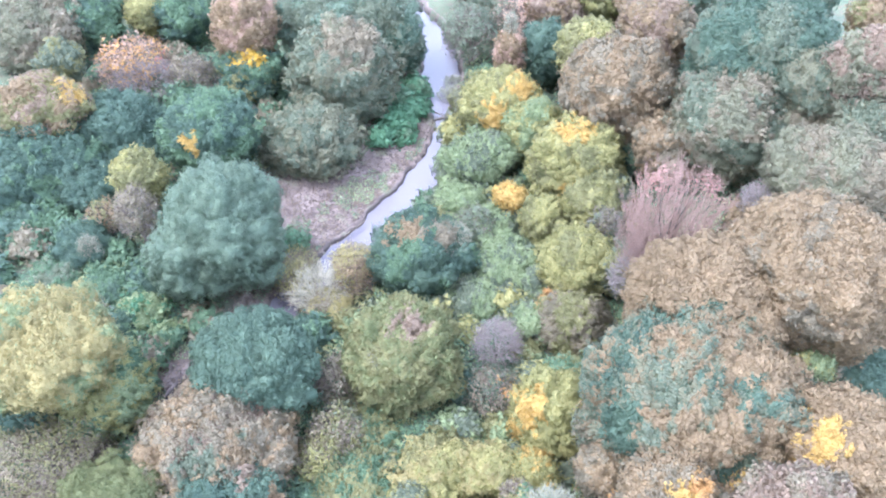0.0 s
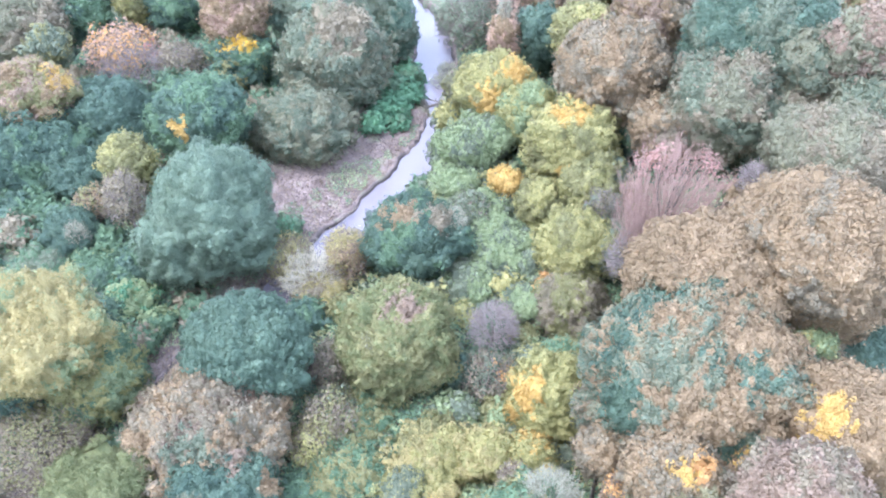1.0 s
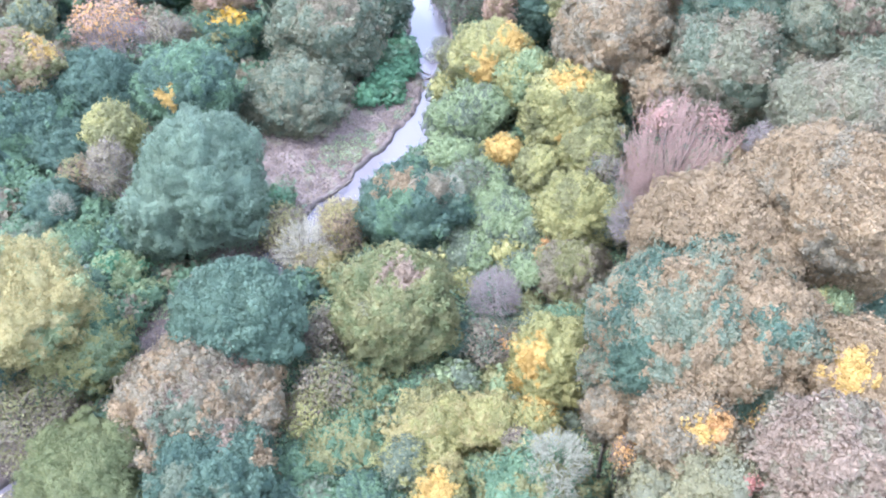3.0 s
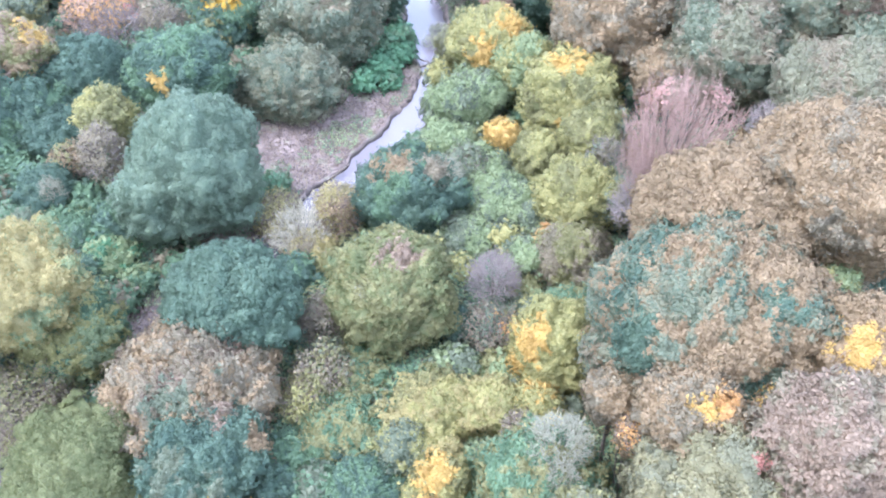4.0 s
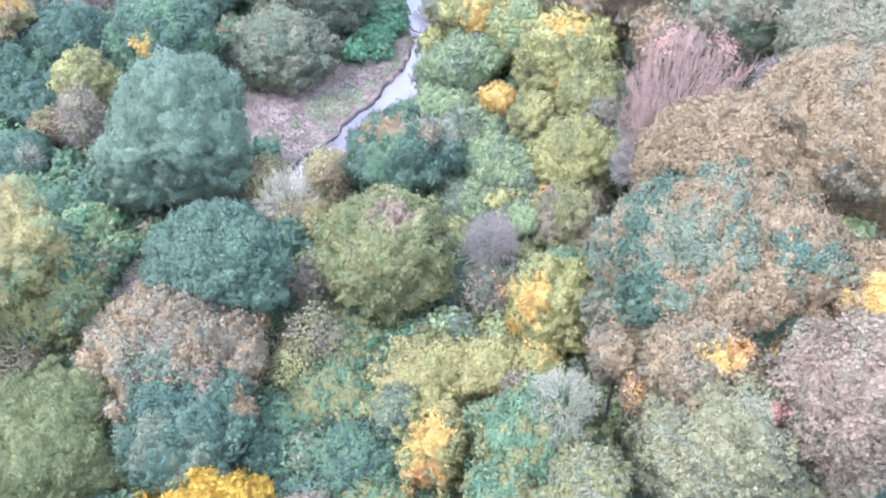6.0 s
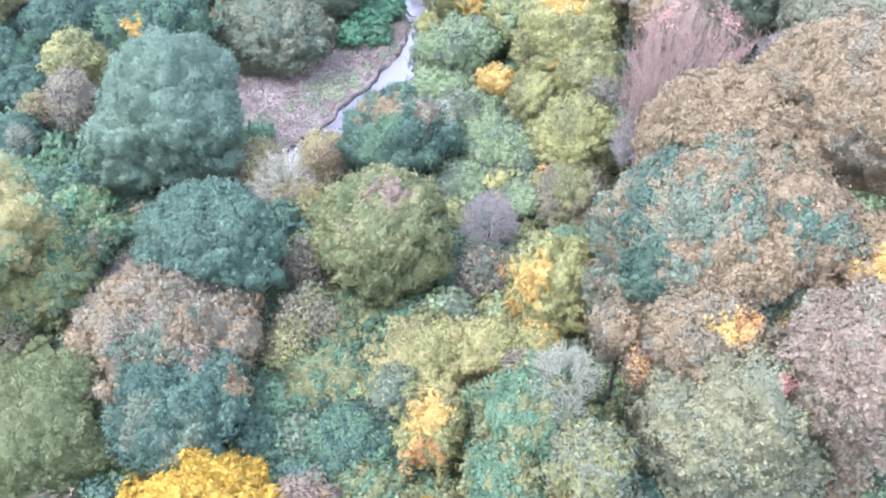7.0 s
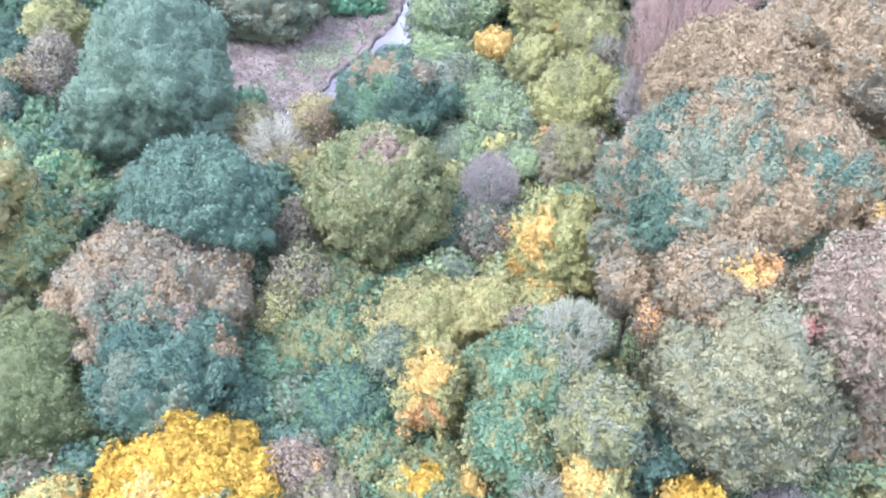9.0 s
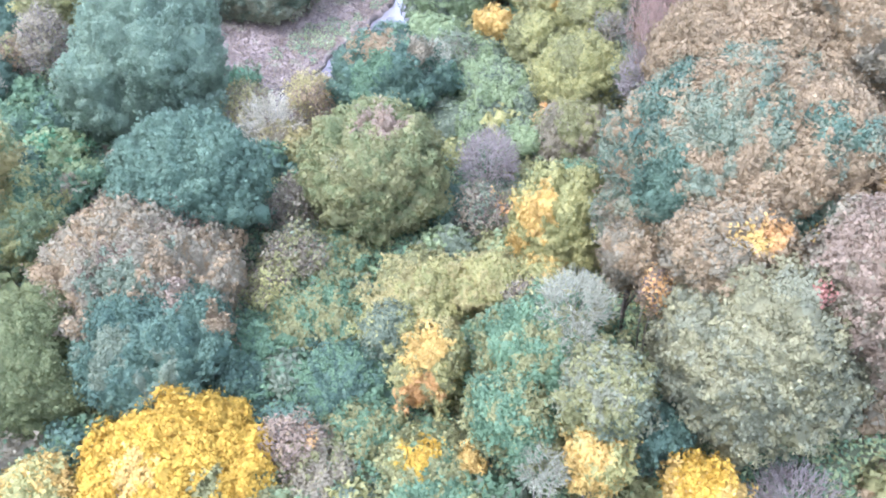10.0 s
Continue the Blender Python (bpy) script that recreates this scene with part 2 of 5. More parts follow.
def tubes(paths, sides=5):
    """Tapered tubes along paths of (n, 4): x, y, z, radius."""
    verts, faces, start = [], [], 0
    ang = np.arange(sides) * 2 * np.pi / sides
    for p in paths:
        p = np.asarray(p, float)
        d = np.gradient(p[:, :3], axis=0)
        d /= np.linalg.norm(d, axis=1)[:, None] + 1e-9
        u = np.cross(d, (0.31, 0.95, 0.05))
        u /= np.linalg.norm(u, axis=1)[:, None] + 1e-9
        v = np.cross(d, u)
        ring = p[:, None, :3] + p[:, None, 3:4] * (u[:, None] * np.cos(ang)[None, :, None] + v[:, None] * np.sin(ang)[None, :, None])
        verts.append(ring.reshape(-1, 3))
        i, j = np.meshgrid(np.arange(sides), np.arange(len(p) - 1))
        a, b = start + (j * sides + i).ravel(), start + (j * sides + (i + 1) % sides).ravel()
        faces.append(np.stack([a, b, b + sides, a + sides], 1))
        start += len(p) * sides
    return np.concatenate(verts), np.concatenate(faces)


def unit(v):
    return v / (np.linalg.norm(v, axis=-1, keepdims=True) + 1e-9)


def leaf_cards(rng, pos, nrm, long, wide, hang=0.0):
    """One pointed leaf spray at each place; hang turns their tips downward."""
    n = len(pos)
    t = unit(np.cross(nrm, rng.normal(size=(n, 3))))
    if hang:
        t = unit(t * (1 - hang) + np.array((0, 0, -1.0)) * hang)
    b = unit(np.cross(nrm, t))
    nn = np.cross(t, b)
    s = rng.uniform(0.65, 1.35, (n, 1))
    long, wide = long * s, wide * s
    root = pos - t * long * 0.4
    v = np.stack([root - b * wide / 2, root + b * wide / 2, pos + t * long * 0.6 - nn * long * 0.15], 1)
    return v.reshape(-1, 3), np.arange(3 * n).reshape(-1, 3)


def sphere_dirs(rng, n):
    return unit(rng.normal(size=(n, 3)))



def ball(cuts):
    bm = bmesh.new()
    bmesh.ops.create_icosphere(bm, subdivisions=cuts, radius=1.0)
    bm.verts.ensure_lookup_table()
    v, f = np.array([q.co[:] for q in bm.verts]), np.array([[q.index for q in face.verts] for face in bm.faces])
    bm.free()
    return v, f


FIELD = np.random.default_rng(77).normal(size=(6, 3))
FIELD_AT = np.random.default_rng(78).uniform(0, 6.28, 6)


def patches(p, wave):
    """A smooth value from 0 to 1 that changes over about wave metres."""
    q = np.sin((p @ FIELD.T) * (2.4 / wave) + FIELD_AT).sum(1) / 6
    return np.clip(0.5 + 0.75 * q, 0, 0.999)


SPHERES = {k: ball(k) for k in (3, 4, 5)}


def fib_dirs(rng, n, jitter=0.6):
    k = np.arange(n) + 0.5
    polar, turn = np.arccos(1 - 2 * k / n), np.pi * (1 + 5 ** 0.5) * k + rng.uniform(0, 6.28)
    d = np.stack([np.cos(turn) * np.sin(polar), np.sin(turn) * np.sin(polar), np.cos(polar)], 1)
    return unit(d + rng.normal(size=d.shape) * jitter / n ** 0.5 * 1.8)


def nearest(p, seeds):
    """For each place the distance to the nearest seed, and which one it is."""
    best, who = np.empty(len(p)), np.empty(len(p), int)
    s2 = (seeds ** 2).sum(1)
    for i in range(0, len(p), 4000):
        q = p[i:i + 4000]
        d2 = (q ** 2).sum(1)[:, None] + s2[None] - 2 * q @ seeds.T
        k = d2.argmin(1)
        who[i:i + 4000], best[i:i + 4000] = k, np.sqrt(np.maximum(d2[np.arange(len(q)), k], 0))
    return best, who


def rim(d, lobes):
    """How far the crown reaches from its middle in each direction. lobes: rows of x, y, z, radius, height above z, depth below z."""
    far = np.zeros(len(d))
    for x, y, z, r, cu, cl in lobes - np.array((*lobes[0, :3], 0, 0, 0)):
        for c, upper in ((cu, True), (cl, False)):
            k, o = d / (r, r, c), np.array((x / r, y / r, z / c))
            a, b, e = (k * k).sum(1), -(k @ o), o @ o - 1
            disc = b * b - a * e
            s = np.where(disc > 0, (-b + np.sqrt(np.maximum(disc, 0))) / a, 0)
            above = s * d[:, 2] >= z
            far = np.maximum(far, np.where(above == upper, s, 0))
    return np.maximum(far, 0.2)


def corner_normals(v, f):
    fn = np.cross(v[f[:, 1]] - v[f[:, 0]], v[f[:, 2]] - v[f[:, 0]])
    vn = np.zeros_like(v)
    for k in range(3):
        np.add.at(vn, f[:, k], fn)
    return unit(vn), unit(fn), 0.5 * np.linalg.norm(fn, axis=1)


def foliage(rng, origin, lobes, leaf, ratio, density, clump, hang, npal, tufts=(), shoots=1.0, solid=True):
    """Corners, faces, tones, palette numbers and facings of a crown: one uneven leafy surface of boughs and clumps, with leaves all over it."""
    lobes = np.array(lobes, float)
    mid, R = lobes[0, :3].copy(), lobes[0, 3]
    lobes[:, 3:] *= 1 - 0.25 * clump * (0.36 + 0.10 * R) / R
    far = origin[1] > 50
    level = 3 if R < 1.9 or leaf > 0.27 and R < 3 else 4 if R < 4.2 or far else 5
    d, faces = SPHERES[level]
    stretch = np.array((1, 1, 0.8)) if hang else np.array((1, 1, 1.25))

    def skin(q):
        s = 1 + 0.20 * (patches(q * 1.4 + origin, 1.0) - 0.5)
        return q * (rim(q, lobes) * s)[:, None]
    p = skin(d)
    vn, fn, area = corner_normals(p, faces)
    total = area.sum()
    rb = clump * (0.36 + 0.10 * R) * (1.15 if far else 1.0)
    rc = (0.28 * rb + 0.10) * (1.2 if far else 1.0)
    bough = skin(fib_dirs(rng, int(total / (1.9 * rb * rb)) + 6))
    small = skin(fib_dirs(rng, int(total / (1.7 * rc * rc)) + 12))
    raise_b, raise_s = rng.normal(0, 0.24, len(bough)) * rb, rng.normal(0, 0.30, len(small)) * rc

    def relief(q, n):
        """How boughs and clumps swell at places on the crown, the way they face there, and which bough and clump each belongs to."""
        f1, i1 = nearest(q * stretch, bough * stretch)
        f2, i2 = nearest(q * stretch, small * stretch)
        f1, f2 = np.clip(f1 / (1.3 * rb), 0, 1), np.clip(f2 / (1.18 * rc), 0, 1)
        h = 1.1 * rb * (np.sqrt(1 - f1 ** 2) - 0.75) + raise_b[i1] + 1.5 * rc * (np.sqrt(1 - f2 ** 2) - 0.7) + raise_s[i2]
        hollow = 0.7 * smooth(0.7, 0.98, f2) + 0.5 * smooth(0.75, 1.0, f1)
        return h, unit(n + 0.75 * (q - bough[i1]) / rb + 0.8 * (q - small[i2]) / rc), i1, i2, hollow
    way = unit(vn + np.array((0, 0, 0.3)))
    skin_p, skin_n = p, vn
    h, face_way, b1, b2, _ = relief(p, vn)
    p = p + way * (h - 0.7 * rc - 0.1)[:, None] + rng.normal(0, 0.12 * rc, p.shape)
    p = p + mid
    keep = (p[faces].mean(1)[:, 2] > 0.05) & (d[faces].mean(1)[:, 2] > -0.86)
    faces = faces[keep]
    vn, fn, area = corner_normals(p, faces)
    body_n = unit(vn + 0.4 * face_way)
    cen = p[faces].mean(1)
    fb, fc = b1[faces[:, 0]], b2[faces[:, 0]]
    span = 0.8 * R ** 0.7 + 0.7
    mood = rng.normal(0, 0.10, len(bough))
    kind = np.clip(((patches(cen + origin, span) + mood[fb] + rng.normal(0, 0.12, len(small))[fc]) * npal).astype(int), 0, npal - 1)
    for j, (spot, reach) in enumerate(tufts):
        gap = np.linalg.norm(cen - spot, axis=1) / reach
        kind[gap < 0.8 + 0.7 * (patches(cen + origin + 5, 0.9) - 0.5) + 1.2 * mood[fb] + rng.normal(0, 0.2, len(small))[fc]] = npal + j
    tone = 0.5 + 0.5 * (patches(cen * 1.3 + origin, 1.6) - 0.5) + rng.normal(0, 0.12, len(bough))[fb] + rng.normal(0, 0.15, len(small))[fc]
    # leaves
    _, fn, area = corner_normals(skin_p, faces)
    lean = np.where(fn[:, 2] < -0.2, 0.35, 1.0) * area
    count = density * 2.3 * lean.sum() / (leaf * leaf * ratio * 0.5)
    idx = rng.choice(len(faces), int(count) + 20, p=lean / lean.sum())
    u, w = rng.uniform(0, 1, (2, len(idx), 1))
    u, w = np.where(u + w > 1, 1 - u, u), np.where(u + w > 1, 1 - w, w)
    tri, tvn = skin_p[faces[idx]], skin_n[faces[idx]]
    at = tri[:, 0] * (1 - u - w) + tri[:, 1] * u + tri[:, 2] * w
    nv = unit(tvn[:, 0] * (1 - u - w) + tvn[:, 1] * u + tvn[:, 2] * w)
    h, nf, _, _, hollow = relief(at, nv)
    there = rng.uniform(0, 1, len(idx)) > hollow
    idx, at, nv, h, nf = idx[there], at[there], nv[there], h[there], nf[there]
    out = h + rng.uniform(-0.3, 0.16, len(idx)) * rc + (rng.uniform(0, 1, len(idx)) < 0.07 * shoots) * rng.uniform(0, 0.9 * rc + 0.1, len(idx))
    if not solid:
        out = out - rng.uniform(0, 0.7, len(idx)) ** 2 * R
    at = at + unit(nv + np.array((0, 0, 0.3))) * out[:, None] + rng.normal(0, 0.25 * leaf, at.shape) + mid
    nr = unit(nf + 0.6 * rng.normal(size=at.shape) + np.array((0, 0, 0.2)))
    leaf_kind = kind[idx]
    stray = (rng.uniform(0, 1, len(idx)) < 0.13) & (leaf_kind < npal)
    leaf_kind = np.where(stray, rng.integers(0, npal, len(idx)), leaf_kind)
    lv, lf = leaf_cards(rng, at, nr, np.full((len(at), 1), leaf), np.full((len(at), 1), leaf * ratio), hang)
    lt = tone[idx] + rng.normal(0, 0.17, len(idx))
    ln = np.repeat(unit(nf + 0.22 * rng.normal(size=nv.shape) + np.array((0, 0, 0.1))), 3, axis=0)
    if not solid:
        return lv, lf, np.clip(lt, 0, 1), leaf_kind, ln
    # shell tone is lowered: shade inside the crown is put into its colour
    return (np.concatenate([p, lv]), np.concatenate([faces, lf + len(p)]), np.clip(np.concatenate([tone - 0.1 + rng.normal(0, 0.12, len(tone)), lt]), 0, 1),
            np.concatenate([kind, leaf_kind]), np.concatenate([body_n, ln]))


def loose(verts, faces, own, facing):
    """The chosen faces alone, with the corners that they use and how those face."""
    used, idx = np.unique(faces[own], return_inverse=True)
    return verts[used], idx.reshape(-1, 3), facing[used]


SHADES = {"pinkbrown": "pinkish brown", "greygreen": "grey-green", "greybrown": "grey-brown", "paleolive": "pale olive"}


def leaf_mesh(name, verts, faces, facing, tone, kind, pals):
    """Leaves; facing is the way that the spray round each corner faces, which evens its shading."""
    me = mesh_of(name, verts, faces, [LEAF[k] for k in pals], [("tone", "FACE", tone)], index=kind, flat=True)
    me.attributes.new("facing", "FLOAT_VECTOR", "POINT").data.foreach_set("vector", np.asarray(facing, np.float32).ravel())
    return me


def wobble(rng, a, b, n, bend, r0, r1):
    t = np.linspace(0, 1, n)[:, None]
    a, b = np.asarray(a, float), np.asarray(b, float)
    off = rng.normal(size=3) * bend * np.linalg.norm(b - a)
    p = a + (b - a) * t + off * np.sin(np.pi * t) * t
    return np.column_stack([p, (r0 + (r1 - r0) * t[:, 0] ** 0.8)])


def branches(rng, base, top, r, c, thick, upright, dense):
    """A bare crown: limbs from base into the dome round top, and fine twigs that fill its rim."""
    paths = []
    rad = np.array((r, r, c))
    for i in range(12 if dense else 8):
        d = sphere_dirs(rng, 1)[0]
        d[2] = abs(d[2]) + upright
        paths.append(wobble(rng, base + rng.normal(size=3) * 0.08, top + unit(d) * rad * rng.uniform(0.5, 0.8), 7, 0.08, thick, thick * 0.35))
    n = int((115 if dense else 45) * (r * c) ** 0.8) + 120
    d = sphere_dirs(rng, 3 * n)
    d = d[d[:, 2] > -0.3][:n]
    for k in d:
        tip = top + k * rad * (1 - 0.3 * rng.uniform(0, 1) ** 2 + 0.1 * (rng.uniform(0, 1) < 0.2))
        way = unit(k * (0.9 if upright < 0.9 else 0.55) + np.array((0, 0, 0.2 + 0.8 * (upright > 0.9))) + rng.normal(size=3) * 0.3)
        ln = min(r, 2.5) * rng.uniform(0.3, 0.6)
        p = wobble(rng, tip - way * ln, tip, 3, 0.16, 0.02, 0.009)
        paths.append(p)
        for q in range(2):
            side = unit(way + rng.normal(size=3) * 0.5)
            a = p[1, :3] if q else p[0, :3] + (p[1, :3] - p[0, :3]) * 0.5
            paths.append(wobble(rng, a, a + side * ln * rng.uniform(0.35, 0.6), 2, 0.0, 0.013, 0.008))
    return paths


def fan(rng, base, mid, r, c):
    """Upright stems that spread from base into a broad dome, with steep side twigs."""
    paths = []
    for d in sphere_dirs(rng, 200):
        d[2] = d[2] * 0.8 + 0.25
        goal = mid + unit(d) * (r, r, c) * rng.uniform(0.75, 1.05)
        stem = wobble(rng, base + rng.normal(0, 0.25, 3), goal, 8, 0.04, 0.042, 0.012)
        paths.append(stem)
        for i in range(26):
            k = rng.integers(3, 8)
            a = stem[k, :3] + rng.normal(0, 0.12, 3)
            way = unit(unit(stem[k, :3] - stem[k - 1, :3]) + rng.normal(0, 0.33, 3) + np.array((0, 0, 0.35)))
            paths.append(wobble(rng, a, a + way * rng.uniform(0.5, 1.3), 3, 0.1, 0.017, 0.008))
    return paths


def plant(kind, x, y, z, r, c, style, pals, label, seed, lobes=(), sprays=(), density=1.0, leaf=None, plain=False, deep=0.0):
    """A tree or shrub whose crown is centred at x, y, z, with radius r and half height c."""
    rng = np.random.default_rng(seed)
    pals = pals.split()
    gz = height(x, y)
    z = max(z, gz + 0.15 * c)
    root = new(kind)
    root.location = (x, y, gz)
    tagged(root, label, kind, group="trees of the wood" if kind == "tree" else "shrubs of the undergrowth")
    mid = np.array((0, 0, z - gz))
    bare = style in ("bare", "sparse", "fan")
    # trunk or stems, and limbs
    if kind == "tree":
        th = 0.05 + 0.045 * r
        trunk = wobble(rng, (0, 0, -0.3), mid + (0, 0, 0.3 * c), 8, 0.03, th * 1.5, th * 0.4)
        trunk[0, 3] *= 1.5
        part("trunk", mesh_of("trunk", *tubes([trunk], 9), [BARK]), root)
        for i in range(6):
            s = rng.uniform(0.35, 0.8)
            a = trunk[int(s * 7), :3]
            d = sphere_dirs(rng, 1)[0]
            d[2] = 0.2 + abs(d[2])
            g = mid + unit(d) * (r, r, c) * 0.72
            part("limb", mesh_of("limb", *tubes([wobble(rng, a, g, 6, 0.08, th * 0.55, th * 0.15)], 6), [BARK]), root)
        fork = trunk[3, :3]
    else:
        for i in range(4):
            d = sphere_dirs(rng, 1)[0]
            g = mid + d * (r, r, c) * 0.5
            part("stem", mesh_of("stem", *tubes([wobble(rng, (d[0] * 0.2, d[1] * 0.2, -0.2), g, 6, 0.08, 0.06, 0.02)], 5), [BARK]), root)
        fork = np.array((0, 0, max(0.0, z - gz - 1.3 * c)))
    if bare:
        tw = TWIG[pals[0]] if pals[0] in TWIG else TWIG["brown"]
        up = 1.0 if pals[0] == "pinktwig" else 0.25
        paths = branches(rng, fork, mid - (0, 0, 0.35 * c), r, 1.3 * c, 0.035 + 0.008 * r, up, style == "bare")
        if style == "fan":
            paths = fan(rng, np.array((-1.2, -0.6, max(0.5, 0.2 * mid[2]))), mid, r, c)
        part("bare_crown", mesh_of("bare_crown", *tubes(paths, 3), [tw]), root, "leafless twiggy branches")
    if style not in ("bare", "fan"):
        names = [p for p in pals if p in LEAF] or ["greybrown"]
        deep = deep or (max(c, min(mid[2] - 0.3, 1.9 * r)) if kind == "tree" else c)
        rows = [(0, 0, mid[2], r, c, deep)] + [(q[0], q[1], mid[2] + q[2], q[3], q[4], q[4] if len(q) < 6 else q[5]) for q in lobes]
        if kind == "shrub":
            wide = 1.08 if style == "thicket" else 0.88
            rows[0] = (0, 0, mid[2], r * wide, c * (0.8 if style == "thicket" else 0.92), max(c * 0.8, mid[2] - 0.1))
            for i in range(3):
                # side shoots of the thicket run out into its neighbours
                a, k = rng.uniform(0, 6.28), rng.uniform(0.28, 0.5)
                sx, sy = r * 0.9 * math.cos(a), r * 0.9 * math.sin(a)
                lz = max(0.2, mid[2] + c * rng.uniform(-0.5, 0.15))
                if stream([x + sx], [y + sy])[0][0] > r * k + 0.6:
                    rows.append((sx, sy, lz, r * k, c * k, c * k))
        for i in range(0 if plain else 7 if r > 3.5 else 5 if r > 2 else 3):
            d = sphere_dirs(rng, 1)[0]
            d[2] = d[2] * 0.75 + 0.1
            k = rng.uniform(0.3, 0.5)
            rows.append((*(np.array((0, 0, mid[2])) + d * (r, r, c) * (1.13 - k)), r * k, c * k * 1.1, c * k * 1.1))
        lk = leaf or (0.145 if y < 32 else 0.17 if y < 55 else 0.22 if y < 72 else 0.28)
        hang, ratio, clump = 0.0, 0.75, 1.0
        if style == "willow":
            hang, ratio, clump = 0.35, 0.5, 1.1
        dens = density * {"sparse": 0.45, "willow": 1.0, "thicket": 0.9}.get(style, 1.0)
        if style in ("sparse", "thicket"):
            clump = 0.9
        tufts = [(mid + np.array(q[:3]) * (r, r, c) * 0.95, q[3]) for q in sprays]
        verts, faces, tone, knd, facing = foliage(rng, np.array((x, y, gz)), rows, lk, ratio, dens, clump, hang, len(names), tufts, 1.6 if style == "thicket" else 1.0, style != "sparse")
        own = knd < len(names)
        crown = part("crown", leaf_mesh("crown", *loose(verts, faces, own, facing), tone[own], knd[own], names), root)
        for j, q in enumerate(sprays):
            own = knd == len(names) + j
            if own.sum() > 20:
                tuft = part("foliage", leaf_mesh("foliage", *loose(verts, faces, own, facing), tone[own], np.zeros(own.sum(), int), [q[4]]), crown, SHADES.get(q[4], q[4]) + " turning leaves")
                tagged(tuft, kind="stuff")
    for dx, dy, dz, rad, pal in sprays if style in ("bare", "fan") else ():
        host, lk = root, 0.2
        d = np.array((dx, dy, dz))
        at = mid + d * (r, r, c) * 0.96
        n = int(30 * rad * rad / (lk * lk) * 0.2)
        off = rng.normal(size=(n, 3)) * rad * 0.5
        off -= d * (off @ d)[:, None]
        lump = 0.25 * np.sin(off[:, :1] * 3.1 / rad) * np.cos(off[:, 1:2] * 2.7 / rad)
        p = at + off
        q = (p - mid) / (r, r, c)
        p = mid + q / np.linalg.norm(q, axis=1)[:, None] * (r, r, c) * (rng.uniform(0.93, 1.06, (n, 1)) + 0.12 * lump)
        nrm = unit(unit((p - mid) / np.square((r, r, c))) + 0.5 * rng.normal(size=(n, 3)))
        tone = np.clip(0.5 + 2 * lump[:, 0] + rng.normal(0, 0.2, n), 0, 1)
        tuft = part("foliage", leaf_mesh("foliage", *leaf_cards(rng, p, nrm, lk, lk * 0.75), np.repeat(nrm, 3, axis=0), tone, np.zeros(n, int), [pal]), host,
             SHADES.get(pal, pal) + " turning leaves")
        tagged(tuft, kind="stuff")
    return root

# ---- trees and shrubs ----
plant("tree", -47.0, 86.1, 5.6, 5.9, 4.3, "leafy", "greybrown greyolive", "grey-brown thinning tree at the wood edge", 473)
plant("tree", -42.3, 89.3, 5.1, 4.0, 3.6, "leafy", "dark green", "dark green leafy tree in the far wood", 2619)
plant("tree", -35.1, 82.1, 4.0, 4.3, 2.4, "sparse", "brown peach orange peach", "thin pinkish orange tree in the far wood", 5402, sprays=[(0.97, -0.14, 0.19, 1.3, "red")], density=0.8)
plant("shrub", -33.0, 79.4, 3.0, 4.6, 3.0, "bare", "purple", "leafless purple-grey shrub beside an orange tree", 3205)
plant("tree", -39.0, 67.0, 6.9, 4.6, 2.6, "leafy", "pinkbrown olive tan", "brown and olive autumn tree, leaves turning", 3039, sprays=[(0.78, 0.10, 0.62, 1.5, "gold"), (-0.33, -0.19, 0.92, 1.9, "tan")])
plant("tree", -39.0, 62.9, 3.5, 6.2, 3.4, "leafy", "dark dark green", "broad dark green tree over the meadow", 2604)
plant("tree", -40.0, 76.0, 7.3, 2.1, 2.3, "leafy", "olive greygreen", "small olive tree with yellowing top", 2211)
plant("tree", -32.4, 68.0, 3.0, 5.0, 4.0, "leafy", "dark dark", "dense dark green tree beside the meadow", 5324)
plant("tree", -32.9, 60.0, 2.7, 3.2, 1.9, "leafy", "dark", "dark green undergrowth tree by the meadow", 6222)
plant("tree", -21.9, 63.8, 6.9, 4.3, 2.8, "leafy", "green dark", "green tree with drooping clustered foliage", 7161, sprays=[(-0.17, -0.96, 0.23, 1.1, "gold")])
plant("tree", -26.5, 56.7, 6.5, 2.1, 2.3, "leafy", "olive paleolive", "small olive-yellow tree above the meadow", 1172)
plant("tree", -21.6, 81.6, 8.2, 3.2, 5.2, "leafy", "tan tan peach", "tall orange-brown autumn tree in the wood", 6942)
plant("tree", -20.9, 78.8, 4.0, 3.4, 3.4, "leafy", "green dark olive", "green tree with a bright yellow top", 9273, sprays=[(0.1, -0.3, 0.95, 1.6, "yellow")])
plant("shrub", -28.3, 80.8, 3.0, 2.9, 2.6, "sparse", "purple greybrown", "half-bare grey-brown shrub in the wood", 1574)
plant("tree", -10.9, 76.6, 5.0, 5.4, 6.0, "leafy", "greygreen greyolive greygreen", "large grey-green tree with a brownish top", 9179, sprays=[(0.36, -0.31, 0.88, 3.3, "greybrown")])
plant("tree", -13.3, 67.6, 2.5, 5.0, 4.0, "leafy", "greyolive greygreen greyolive", "rounded olive-green tree beside the mud bank", 9021, plain=True)
plant("tree", -8.3, 89.0, 6.3, 5.7, 3.1, "leafy", "willow greygreen", "dark grey-green tree by the far stream", 401)
plant("tree", -14.6, 87.1, 7.5, 4.9, 2.7, "leafy", "willow greygreen", "grey-green tree behind the stream bend", 6848)
plant("tree", -4.5, 85.2, 4.3, 2.3, 3.9, "leafy", "teal greygreen", "dark teal tree leaning over the stream", 5024)
